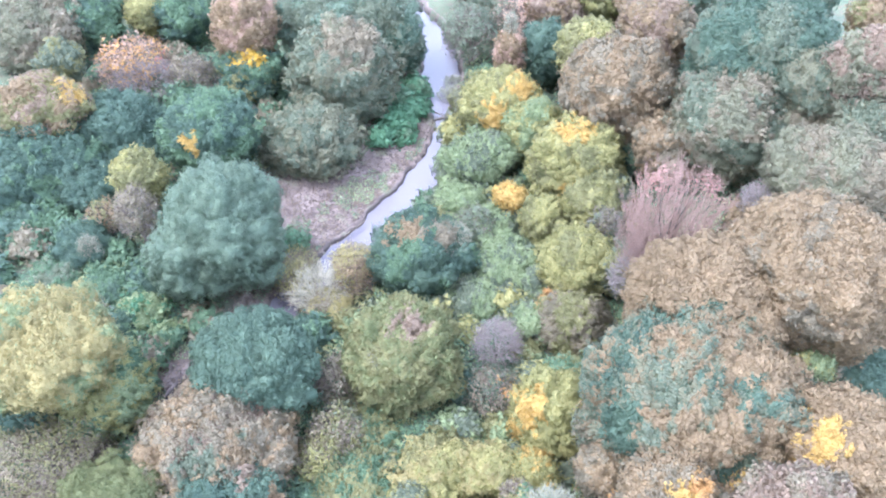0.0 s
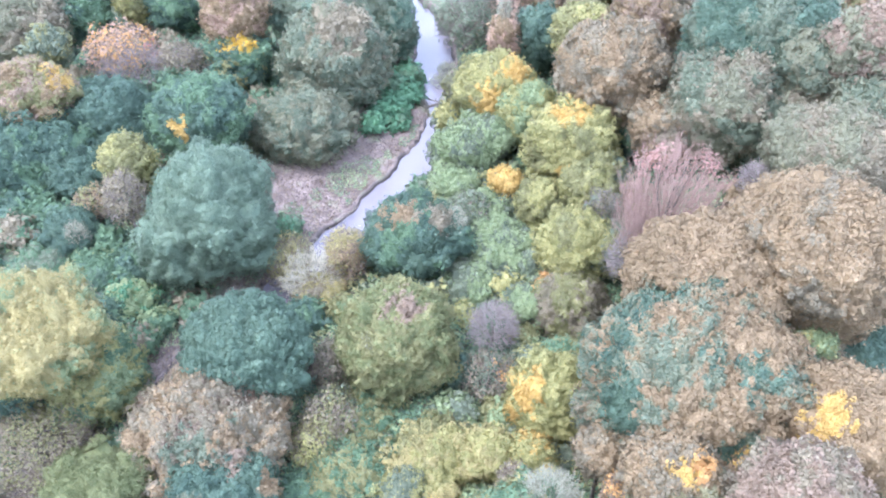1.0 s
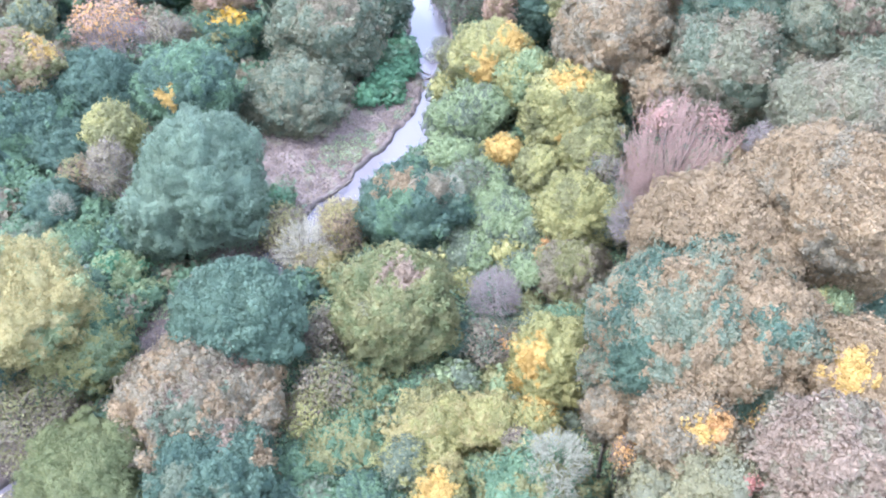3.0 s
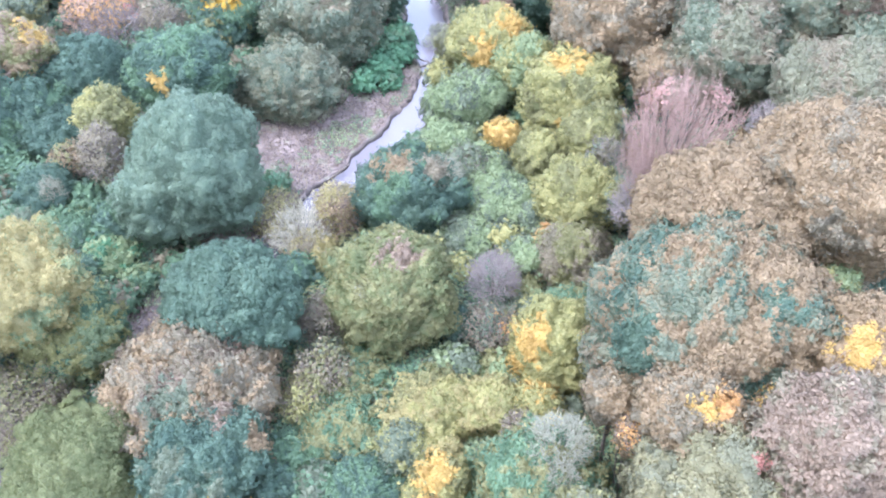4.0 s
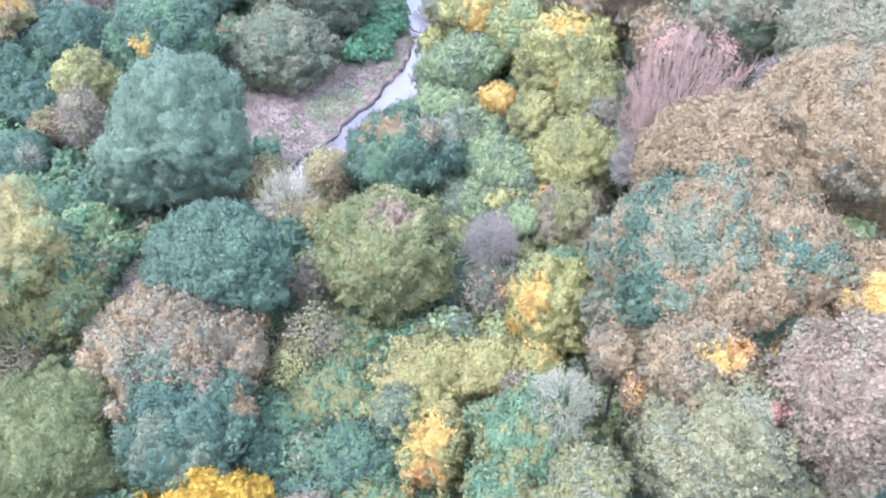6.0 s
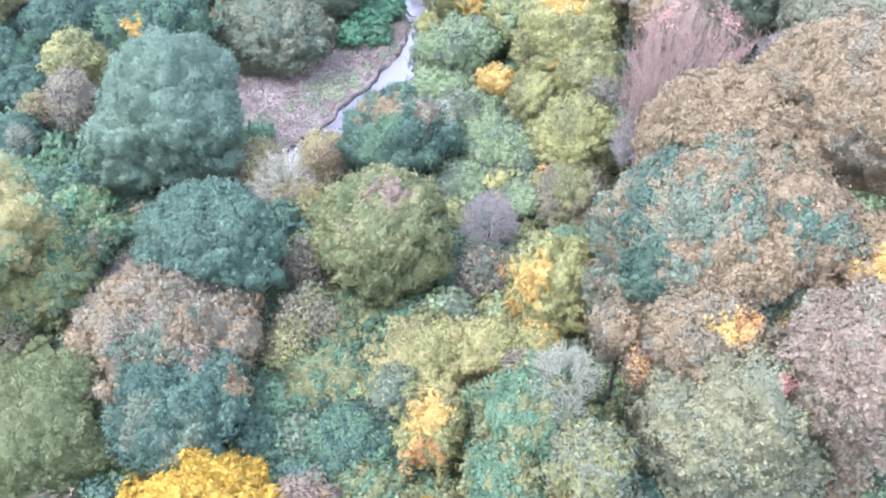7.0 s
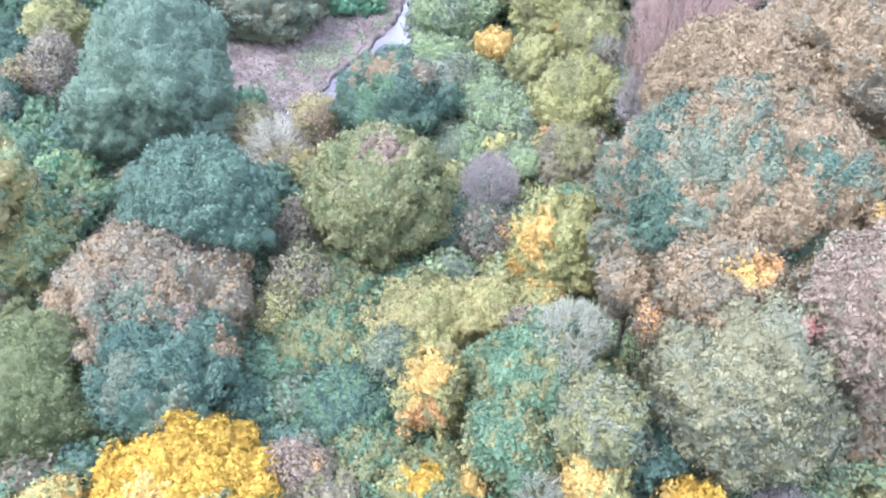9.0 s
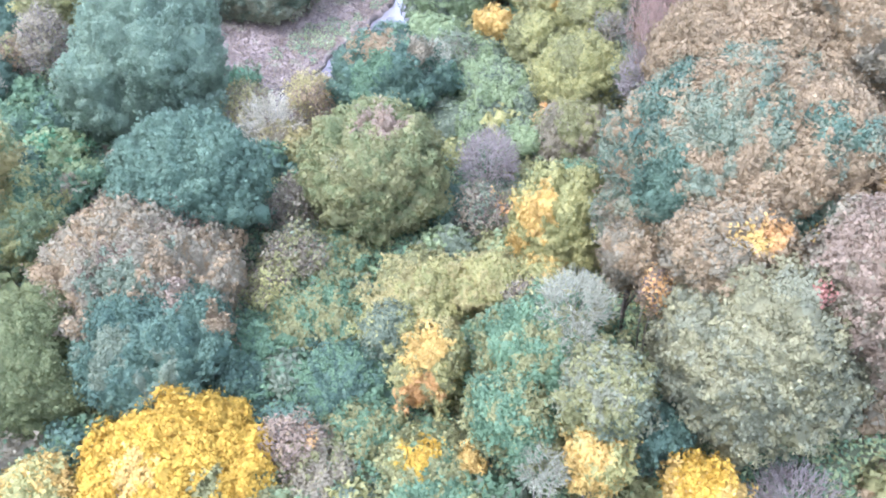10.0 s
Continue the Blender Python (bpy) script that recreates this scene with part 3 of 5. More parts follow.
plant("shrub", -33.7, 92.8, 2.7, 4.2, 2.4, "bare", "purple", "leafless purple-brown thicket in the far wood", 1096)
plant("tree", -35.5, 90.8, 6.3, 2.4, 1.8, "leafy", "olive paleolive", "small yellow-green tree in the far wood", 1803)
plant("tree", -31.3, 93.0, 5.6, 4.8, 2.7, "leafy", "dark green", "dark green tree in the far wood", 3093)
plant("tree", -52.4, 93.8, 5.6, 4.9, 2.7, "leafy", "greybrown greygreen", "grey-brown tree far behind the meadow", 3778)
plant("tree", -55.4, 99.0, 4.9, 3.8, 2.6, "leafy", "greybrown greygreen", "grey-toned autumn tree in the far wood", 2435)
plant("tree", -48.0, 100.4, 4.8, 4.3, 2.5, "leafy", "dark greygreen", "dark green leafy tree in the far wood", 2296)
plant("tree", -41.9, 101.1, 4.9, 3.8, 2.6, "leafy", "dark green", "dark green leafy tree in the far wood", 1460)
plant("tree", -35.2, 99.3, 4.8, 4.3, 2.4, "leafy", "greybrown dark", "grey-toned autumn tree in the far wood", 5239)
plant("tree", -28.1, 100.0, 4.9, 3.8, 2.6, "leafy", "tan greybrown", "tan and green leafy tree in the far wood", 7094)
plant("tree", -21.7, 101.4, 4.8, 4.4, 2.5, "leafy", "greygreen dark", "grey-toned autumn tree in the far wood", 4793)
plant("tree", -14.1, 99.0, 4.9, 3.8, 2.5, "leafy", "willow greygreen", "grey-toned autumn tree in the far wood", 9126)
plant("tree", -9.4, 100.4, 4.8, 4.3, 2.4, "leafy", "greygreen teal", "dark green leafy tree in the far wood", 2878)
plant("tree", 4.6, 106.0, 4.9, 3.8, 2.6, "leafy", "greygreen tan", "grey-toned autumn tree in the far wood", 2712)
plant("tree", 6.3, 99.3, 4.8, 4.3, 2.4, "leafy", "greybrown greygreen", "grey-toned autumn tree in the far wood", 9129)
plant("tree", 11.4, 100.0, 4.9, 3.8, 2.6, "leafy", "pinkbrown greygreen", "thin pinkish-brown tree in the far wood", 3645)
plant("tree", 18.4, 91.6, 8.9, 3.9, 2.2, "leafy", "olive paleolive", "yellow-green leafy tree in the far wood", 1858)
plant("tree", 22.7, 89.4, 9.0, 3.4, 2.3, "leafy", "tan greybrown", "tan and green leafy tree in the far wood", 4590)
plant("tree", 29.5, 90.7, 8.9, 3.9, 2.2, "leafy", "teal greygreen", "tan and green leafy tree in the far wood", 6306)
plant("tree", 36.3, 91.3, 9.0, 3.5, 2.4, "leafy", "teal dark", "tan and green leafy tree in the far wood", 5340)
plant("tree", 41.8, 89.7, 8.9, 3.9, 2.2, "leafy", "greygreen teal", "grey-toned autumn tree in the far wood", 372)
plant("tree", -18.1, 50.5, 5.3, 4.2, 6.2, "willow", "willow willow", "tall grey-green willow on the stream bank", 3312, lobes=[(-2.6, -2.0, -1.3, 2.9, 3.7), (1.2, 1.0, 2.3, 3.2, 3.0), (2.7, -1.5, -0.6, 2.2, 3.3)])
plant("shrub", -26.0, 53.2, 5.4, 1.9, 2.6, "sparse", "purple purple", "half-bare purple-brown shrub beside the willow", 7688)
plant("shrub", -30.9, 52.1, 2.2, 2.9, 1.9, "leafy", "dark teal", "dark green shrub with a pale dead top", 9860)
plant("shrub", -29.6, 50.5, 3.6, 1.1, 1.6, "bare", "palewood", "pale dead branching bush in the shrubs", 7758)
plant("shrub", -29.9, 55.1, 3.2, 1.9, 1.7, "sparse", "greybrown tan olive", "brownish twiggy shrub by the meadow", 3941)
plant("tree", -26.4, 35.6, 7.6, 4.6, 2.9, "willow", "straw straw bramble", "pale straw-yellow willow with fading leaves", 4219, lobes=[(3.0, 0.2, 0.2, 2.2, 2.0), (-1.3, 0.4, 1.0, 2.9, 2.2)], deep=3.2)
plant("tree", -24.6, 36.6, 2.0, 3.8, 3.6, "leafy", "bramble paleolive green", "green leafy tree under the pale willow", 4789, sprays=[(-0.04, -0.83, 0.56, 1.2, "paleolive")])
plant("tree", -26.6, 31.6, 1.6, 4.2, 2.6, "sparse", "brown greybrown olive greybrown", "thin brown-grey tree beside the stream", 7362)
plant("tree", -28.6, 34.1, 4.7, 2.3, 1.9, "leafy", "dark olive", "dark olive tree beneath the pale willow", 553)
plant("shrub", -27.3, 47.5, 0.2, 2.3, 1.3, "leafy", "teal green", "green leafy shrub beside the tall willow", 6990)
plant("shrub", -28.5, 44.9, 1.2, 2.5, 1.4, "bare", "purple", "leafless grey-purple shrub by the pale willow", 5363)
plant("shrub", -31.9, 48.5, 1.2, 2.6, 1.4, "leafy", "greygreen green", "grey-green low shrub by the meadow", 1896)
plant("tree", -13.1, 36.7, 4.5, 4.4, 3.8, "leafy", "teal teal", "rounded dense dark teal-green tree by the stream", 263, plain=True)
plant("tree", -15.1, 31.2, 2.6, 5.4, 3.5, "leafy", "umber greybrown tan", "brown thinning tree with a twiggy crown", 2389, sprays=[(0.12, -0.66, 0.75, 1.7, "greygreen")], leaf=0.17)
plant("tree", -13.4, 26.5, 2.9, 3.9, 2.2, "leafy", "teal dark", "dark teal tree under a brown crown", 6560, sprays=[(-0.33, 0.38, 0.86, 1.1, "tan"), (0.22, 0.38, 0.90, 1.1, "pinkbrown"), (0.88, 0.11, 0.47, 1.1, "tan"), (-0.37, -0.54, 0.76, 1.3, "greygreen"), (0.33, -0.83, 0.44, 1.1, "greygreen")])
plant("shrub", -10.3, 48.1, 1.7, 2.8, 1.7, "bare", "strawtwig", "pale leafless bush at the water edge", 5645)
plant("shrub", -7.7, 50.9, 1.7, 2.2, 1.6, "sparse", "straw straw", "pale straw-brown shrub by the stream", 1589)
plant("shrub", -12.4, 50.8, 1.4, 2.0, 1.4, "sparse", "straw silver straw", "pale straw-green shrub on the stream bank", 3860)
plant("shrub", -12.4, 49.2, 1.1, 2.2, 1.4, "sparse", "straw greybrown", "pale straw-brown shrub beside the stream", 6438)
plant("shrub", -7.4, 48.9, 2.2, 2.0, 1.7, "sparse", "straw tan", "pale beige shrub beside the stream", 6436)
plant("shrub", -9.5, 46.6, 0.6, 2.1, 1.2, "thicket", "straw greybrown", "low beige shrub under the olive tree", 916)
plant("tree", -3.0, 38.7, 3.3, 4.2, 4.1, "leafy", "olive willowgreen olive", "olive-yellow tree with a thinning top", 7454, sprays=[(0.18, -0.1, 0.97, 1.4, "pinkbrown")])
plant("tree", -2.0, 50.3, 2.8, 4.2, 3.2, "leafy", "green dark teal", "dark green tree with brown leaf tufts", 7435, sprays=[(-0.24, -0.05, 0.97, 1.7, "tan"), (0.51, -0.12, 0.85, 1.6, "greybrown")])
plant("shrub", 2.9, 55.4, 1.4, 2.5, 2.5, "sparse", "greygreen purple greygreen", "grey twiggy shrub beside a dark tree", 9789)
plant("shrub", 0.8, 48.4, 1.4, 1.3, 2.2, "bare", "palewood", "pale bare twiggy bush among brambles", 1827)
plant("shrub", 4.1, 41.0, 2.7, 2.1, 2.1, "bare", "purple", "round leafless purple-grey bush in the clearing", 3728)
plant("tree", 10.1, 43.6, 1.4, 3.1, 2.9, "leafy", "olive greybrown", "pale olive-brown bushy tree in the thicket", 4177, sprays=[(-0.61, 0.64, 0.47, 1.2, "orange")])
plant("tree", 12.2, 60.9, 4.8, 4.2, 4.2, "leafy", "paleolive paleolive olive", "yellow-green tree with golden top leaves", 5894, sprays=[(-0.10, -0.15, 0.98, 1.7, "gold"), (-0.17, -0.98, -0.12, 1.4, "gold")])
plant("shrub", 6.2, 58.1, 3.1, 1.6, 1.3, "leafy", "gold gold", "small golden-orange shrub among green shrubs", 6794)
plant("tree", 12.7, 54.5, 4.9, 2.4, 2.3, "leafy", "olive paleolive", "olive-green tree below the golden tree", 8663)
plant("shrub", 9.0, 54.8, 3.1, 2.0, 2.8, "thicket", "paleolive olive", "pale yellow-green shrub in the thicket", 9324)
plant("tree", 11.0, 48.6, 3.5, 3.1, 3.0, "leafy", "paleolive paleolive olive", "olive-yellow bushy tree in the thicket", 2928)
plant("tree", 5.8, 71.4, 4.9, 3.9, 3.3, "leafy", "paleolive olive", "olive-green tree with orange tufts", 6994, sprays=[(0.60, -0.30, 0.74, 2.0, "gold"), (-0.13, -0.97, 0.21, 1.6, "gold")])
plant("tree", 9.0, 67.3, 4.8, 3.1, 2.7, "leafy", "paleolive bramble", "green tree in the riverside thicket", 3790)
plant("shrub", 3.4, 75.6, 2.1, 2.5, 3.3, "leafy", "olive greyolive", "olive shrub over the far stream", 7548)
plant("shrub", 2.8, 64.7, 1.6, 3.3, 3.2, "thicket", "bramble bramble greygreen", "grey-green shrub by the stream edge", 9080)
plant("shrub", 4.8, 65.7, 2.9, 2.8, 2.4, "thicket", "bramble bramble greygreen", "grey-green shrub in the thicket", 96)
plant("shrub", 1.4, 60.0, 1.0, 2.4, 2.0, "thicket", "bramble bramble greygreen", "grey-green shrub leaning over the water", 2864)
plant("shrub", 4.7, 56.2, 1.4, 2.6, 1.4, "thicket", "bramble bramble greygreen", "grey-green shrub in the green thicket", 5919)
plant("shrub", 5.4, 50.7, 1.4, 3.4, 1.9, "thicket", "bramble bramble greygreen", "low green bramble shrub in the clearing", 6503)
plant("shrub", 2.4, 47.1, 0.6, 2.8, 1.5, "thicket", "bramble bramble greygreen", "low green bramble shrub in the clearing", 6842)
plant("shrub", 7.2, 44.0, 1.5, 2.0, 1.5, "thicket", "bramble bramble greygreen", "low green shrub by the purple bush", 5104)
plant("shrub", 8.3, 48.6, 1.5, 2.1, 1.7, "thicket", "bramble bramble greygreen", "low green shrub in the clearing", 8931)
plant("tree", 7.5, 33.9, 2.2, 2.9, 4.3, "leafy", "paleolive paleolive", "yellow autumn tree with golden leaves", 8819, sprays=[(-0.75, -0.33, 0.58, 1.6, "gold"), (-0.95, -0.31, -0.01, 1.2, "gold")])
plant("shrub", 3.4, 36.9, 1.5, 2.3, 1.9, "sparse", "greybrown purple greygreen", "grey half-bare shrub by the yellow tree", 3358, sprays=[(0.62, -0.22, 0.75, 1.0, "orange")])
plant("shrub", 8.7, 37.1, 3.5, 1.8, 1.0, "leafy", "green olive", "green bushy shrub above the yellow tree", 5741)
plant("shrub", 1.5, 37.3, 1.3, 1.2, 2.1, "leafy", "teal dark", "dark teal shrub in the gap", 8656)
plant("shrub", -0.3, 30.3, 1.5, 2.9, 1.6, "thicket", "paleolive straw olive", "pale olive shrub with fading leaves", 4845)
plant("shrub", 3.1, 29.7, 2.4, 1.8, 1.8, "thicket", "straw paleolive", "pale straw-olive shrub in the thicket", 5862)
plant("shrub", 5.7, 29.3, 3.0, 1.6, 0.9, "thicket", "gold paleolive", "golden-yellow shrub in the thicket", 2896)
plant("tree", 9.3, 91.3, 4.8, 3.8, 3.3, "sparse", "peach greygreen", "thin pinkish-brown tree in the far wood", 7095)
plant("tree", 3.5, 89.7, 3.8, 3.7, 3.3, "sparse", "greygreen greygreen", "grey-green twiggy tree by the far stream", 9114)
plant("tree", 11.5, 82.4, 4.9, 3.2, 3.6, "leafy", "dark teal", "dark teal tree in the far wood", 1440)
plant("tree", 13.4, 89.7, 7.0, 3.3, 2.5, "leafy", "pinkbrown tan", "pinkish-brown tree in the far wood", 1132)
plant("tree", 7.6, 81.6, 5.4, 1.9, 3.0, "leafy", "peach tan", "slender tan tree by the far stream", 789)
plant("tree", 16.4, 67.0, 9.1, 5.2, 4.7, "leafy", "tan greybrown tan", "large brown autumn tree with turning leaves", 3337)
plant("tree", 20.2, 60.2, 7.8, 3.0, 2.3, "leafy", "greybrown tan", "grey-brown tree between larger crowns", 7958)
plant("shrub", 18.1, 61.5, 5.5, 1.4, 1.2, "leafy", "teal green", "small teal-green shrub under a brown tree", 8246)
plant("tree", 16.7, 45.2, 10.6, 4.0, 4.7, "fan", "pinktwig", "upright pink-grey bare tree beside the tan oak", 1032, sprays=[(-0.5, 0.0, 0.87, 1.2, "rose"), (0.5, -0.1, 0.86, 1.2, "rose")])
plant("shrub", 14.5, 45.0, 6.1, 1.9, 2.3, "bare", "purple", "leafless grey-purple bush beside a pink tree", 5440)
plant("shrub", 24.5, 48.8, 10.2, 1.9, 1.3, "bare", "purple", "leafless purplish thicket behind the oak", 3058)
plant("tree", 24.9, 59.8, 10.0, 5.0, 4.5, "leafy", "greyolive greybrown greygreen", "broad grey-olive tree on the wooded slope", 838)
plant("tree", 28.6, 66.0, 13.3, 6.5, 4.6, "leafy", "teal teal greygreen", "broad dark teal-green tree on the slope", 4585)
plant("tree", 21.9, 77.2, 10.8, 3.8, 2.8, "leafy", "pinkbrown tan greybrown", "brown autumn tree in the far wood", 9424)
plant("tree", 14.8, 75.5, 9.6, 3.0, 2.1, "leafy", "paleolive olive", "yellow-green tree in the far wood", 9281)
plant("tree", 29.3, 49.0, 11.8, 4.8, 3.4, "leafy", "greyolive greybrown", "olive-grey tree behind the oak", 6524)
plant("tree", 31.8, 47.5, 11.9, 2.5, 2.5, "leafy", "tan greybrown", "orange-brown tree at the wood edge", 55)
plant("tree", 31.1, 59.8, 10.7, 3.4, 1.9, "leafy", "greyolive greybrown", "grey-brown tree on the wooded slope", 7739)
plant("tree", 33.9, 55.3, 13.0, 2.7, 1.8, "leafy", "greygreen greyolive", "grey tree on the wooded slope", 562)
plant("tree", 23.9, 38.0, 12.2, 5.5, 4.4, "leafy", "tan tan greybrown", "large tan autumn oak crown", 300)
plant("tree", 17.4, 37.0, 10.6, 5.0, 4.0, "leafy", "tan tan", "tan autumn oak, leaves turning", 1887)
# low teal sprays: green leaves, plus shade on the dome's sides put into colour
plant("tree", 15.2, 30.3, 9.0, 6.6, 5.0, "leafy", "greygreen greyolive tan greygreen dark teal", "huge domed oak, half tan half green, shade painted teal below", 4032, plain=True, sprays=[(0.35, -0.05, 0.94, 2.8, "tan"), (0.8, 0.05, 0.6, 1.8, "tan"), (-0.1, -0.75, 0.55, 2.5, "tan"), (0.35, -0.75, 0.45, 1.5, "tan"), (-0.35, 0.1, 0.92, 1.4, "tan"), (-0.62, -0.5, 0.55, 1.1, "tan"), (-0.8, -0.45, 0.3, 1.7, "teal"), (0.75, -0.55, 0.35, 1.5, "teal"), (0.1, -0.95, 0.1, 1.6, "teal")])
plant("tree", 21.9, 25.9, 10.7, 3.5, 1.9, "leafy", "tan tan", "orange-tan autumn tree beside the oak", 9510, sprays=[(-0.6, -0.2, 0.75, 1.5, "gold")])
plant("tree", 31.4, 60.2, 13.5, 3.1, 2.7, "leafy", "greygreen greyolive", "pale grey-green tree on the wooded slope", 9154)
plant("tree", 33.9, 57.9, 15.9, 2.7, 3.5, "leafy", "pinkbrown greyolive", "pinkish brown tree at the wood edge", 960)
plant("tree", 42.0, 73.8, 13.3, 2.2, 1.5, "leafy", "olive tan", "olive tree at the edge of the far field", 5563)
plant("shrub", 23.1, 33.0, 9.4, 1.1, 0.8, "thicket", "bramble paleolive", "bright yellow-green shrub beside the oak", 4615)
plant("tree", 27.3, 34.3, 6.5, 2.8, 1.5, "leafy", "teal dark", "dark teal tree behind the orange-tan tree", 5803)
plant("tree", -11.5, 20.0, 0.9, 4.3, 2.8, "leafy", "yellow yellow", "bright yellow autumn tree in full leaf", 2976, sprays=[(0.49, -0.43, 0.76, 1.0, "olive"), (-0.18, -0.31, 0.93, 1.0, "gold")], density=1.25, leaf=0.165)
plant("shrub", -12.2, 18.5, 2.6, 1.4, 0.8, "bare", "purple", "leafless grey-purple bush in front of a yellow tree", 47)
plant("shrub", -6.6, 21.0, 1.9, 1.8, 1.0, "sparse", "pinkbrown pinkbrown tan", "pink-red shrub with a few orange leaves", 5718, sprays=[(0.91, 0.13, 0.38, 0.7, "orange")])
plant("shrub", -0.1, 24.1, 2.9, 1.8, 2.5, "leafy", "paleolive olive gold", "olive shrub with gold and orange leaves", 5788, sprays=[(-0.46, -0.89, -0.01, 1.1, "orange"), (0.07, -0.48, 0.87, 1.0, "gold")])
plant("tree", 5.3, 23.4, 3.5, 3.6, 2.7, "leafy", "green green olive", "green leafy tree with bare twigs on top", 1435)
plant("shrub", 6.1, 24.2, 6.9, 1.9, 1.2, "bare", "palewood", "pale dead twiggy crown above green leaves", 9854)
plant("shrub", 3.0, 20.3, 4.9, 1.7, 0.9, "thicket", "green olive", "green and olive shrub in the thicket", 8001)
plant("shrub", 6.0, 22.4, 6.2, 1.1, 1.0, "bare", "palewood", "pale bare twigs in a green tree", 8769)
plant("shrub", 4.5, 26.7, 4.4, 1.2, 0.9, "sparse", "straw greybrown", "straw-coloured twiggy shrub in the thicket", 6842)
plant("tree", 6.6, 19.3, 6.8, 1.9, 1.1, "leafy", "greyolive olive greygreen", "grey-olive bushy tree by the thicket", 3826)
plant("tree", 13.0, 21.0, 6.8, 3.9, 4.4, "leafy", "silver greyolive silver", "big thinning tree with pale silvery leaves", 3557, sprays=[(0.10, -0.30, 0.95, 0.7, "red")])
plant("tree", 17.4, 20.5, 11.0, 3.2, 3.2, "leafy", "pinkbrown pinkbrown greybrown", "tall pinkish-brown autumn tree at the slope foot", 2616, leaf=0.16)
plant("shrub", -0.3, 19.5, 1.7, 2.3, 1.3, "thicket", "paleolive olive green", "yellow-green shrub with golden leaves", 5946, sprays=[(0.79, 0.03, 0.61, 0.9, "gold"), (-0.25, -0.09, 0.96, 1.0, "yellow")])
plant("shrub", 4.0, 17.7, 4.3, 1.2, 0.8, "bare", "palewood", "grey leafless bush among yellow shrubs", 8375)
plant("shrub", 3.7, 19.4, 4.2, 1.4, 0.8, "thicket", "olive green", "olive-green shrub near the pale bush", 7823)
plant("shrub", 6.1, 17.7, 4.9, 1.4, 1.2, "leafy", "paleolive gold", "yellow-olive shrub with golden leaves", 1374)
plant("shrub", 8.8, 18.9, 4.4, 1.4, 0.8, "leafy", "teal dark", "dark teal shrub in the shade", 7799)
plant("shrub", 10.0, 16.6, 4.0, 1.6, 0.9, "leafy", "yellow gold", "golden-yellow shrub below the pale tree", 4112)
plant("shrub", 14.6, 16.8, 2.1, 2.2, 1.2, "bare", "purple", "leafless purple-grey thicket in the shade", 1701)
plant("tree", -20.1, 26.1, 1.9, 4.0, 3.3, "willow", "willowgreen willowgreen", "olive-green willow with fine foliage", 1849, lobes=[(-1.4, -1.5, -0.8, 2.7, 2.7)])
plant("shrub", -16.7, 19.0, 2.4, 1.7, 1.0, "leafy", "gold paleolive", "yellow-leaved shrub beneath a willow", 7476)
plant("shrub", -14.7, 25.2, 0.9, 1.9, 1.0, "leafy", "dark greygreen", "dark shrub behind the yellow tree", 9864)
plant("tree", 9.3, 26.7, 7.2, 1.6, 1.3, "leafy", "greybrown tan", "grey-brown tree beside the oak", 9654)
plant("shrub", 9.7, 24.0, 7.5, 1.0, 1.1, "sparse", "tan orange", "orange-brown thinning shrub by the oak", 3710)
plant("tree", 9.7, 30.4, 6.3, 1.4, 2.4, "leafy", "greybrown greygreen", "grey-brown tree at the foot of the oak", 6944)
plant("tree", 12.0, 23.3, 10.3, 2.5, 1.4, "leafy", "tan greybrown tan", "tan and gold tree in front of the oak", 7874, sprays=[(0.46, -0.28, 0.84, 0.8, "orange"), (-0.05, -0.41, 0.91, 0.7, "gold")])
plant("tree", 16.1, 24.5, 9.1, 1.6, 0.9, "leafy", "gold tan", "gold-tan tree between two crowns", 8667)
plant("shrub", -6.1, 29.9, 0.4, 2.7, 1.5, "thicket", "green olive green", "low green shrub in the clearing", 7591)
plant("shrub", -4.4, 25.2, 0.1, 2.5, 1.4, "thicket", "green dark green", "low grey-green shrub in the clearing", 9184)
plant("shrub", -7.4, 33.4, 2.0, 2.3, 1.3, "sparse", "greybrown olive greygreen", "brownish twiggy shrub in the clearing", 3255)
plant("shrub", -8.2, 31.2, 1.5, 1.9, 1.6, "sparse", "paleolive olive", "pale olive twiggy shrub in the clearing", 720)
plant("shrub", -10.2, 25.6, 0.1, 2.1, 1.2, "thicket", "dark green", "dark green low shrub in the shade", 2533)
plant("shrub", -8.9, 28.1, 0.5, 1.9, 1.0, "thicket", "dark green", "green low shrub in the clearing", 7734)
plant("shrub", -3.2, 22.1, 0.4, 1.8, 1.0, "thicket", "green olive green", "low grey-green shrub in the clearing", 4403)
plant("shrub", -5.5, 20.2, 0.2, 2.1, 1.2, "thicket", "greybrown olive", "low brownish shrub in the undergrowth", 700)
plant("shrub", -2.1, 27.5, 1.6, 1.7, 1.4, "thicket", "paleolive greygreen", "pale olive shrub in the clearing", 1058)
plant("shrub", -7.7, 37.7, 0.8, 2.1, 3.0, "sparse", "greybrown greybrown", "brown-grey twiggy shrub in the clearing", 2825)
plant("shrub", -5.8, 33.8, 0.1, 2.4, 1.3, "thicket", "green olive green", "low green shrub in the clearing", 1461)
plant("shrub", 0.1, 27.0, 1.6, 1.7, 0.9, "thicket", "paleolive straw", "pale straw shrub in the thicket", 3290)
plant("shrub", -4.2, 36.8, 5.8, 1.2, 0.7, "bare", "palewood", "bare grey twigs at the top of a tree", 1989)
plant("shrub", 0.5, 50.8, 4.8, 2.0, 1.1, "bare", "palewood", "bare pale twigs over a dark tree", 8888)
plant("shrub", -14.4, 32.3, 4.3, 3.1, 1.7, "bare", "brown", "bare brown twigs on a thinning tree", 367)
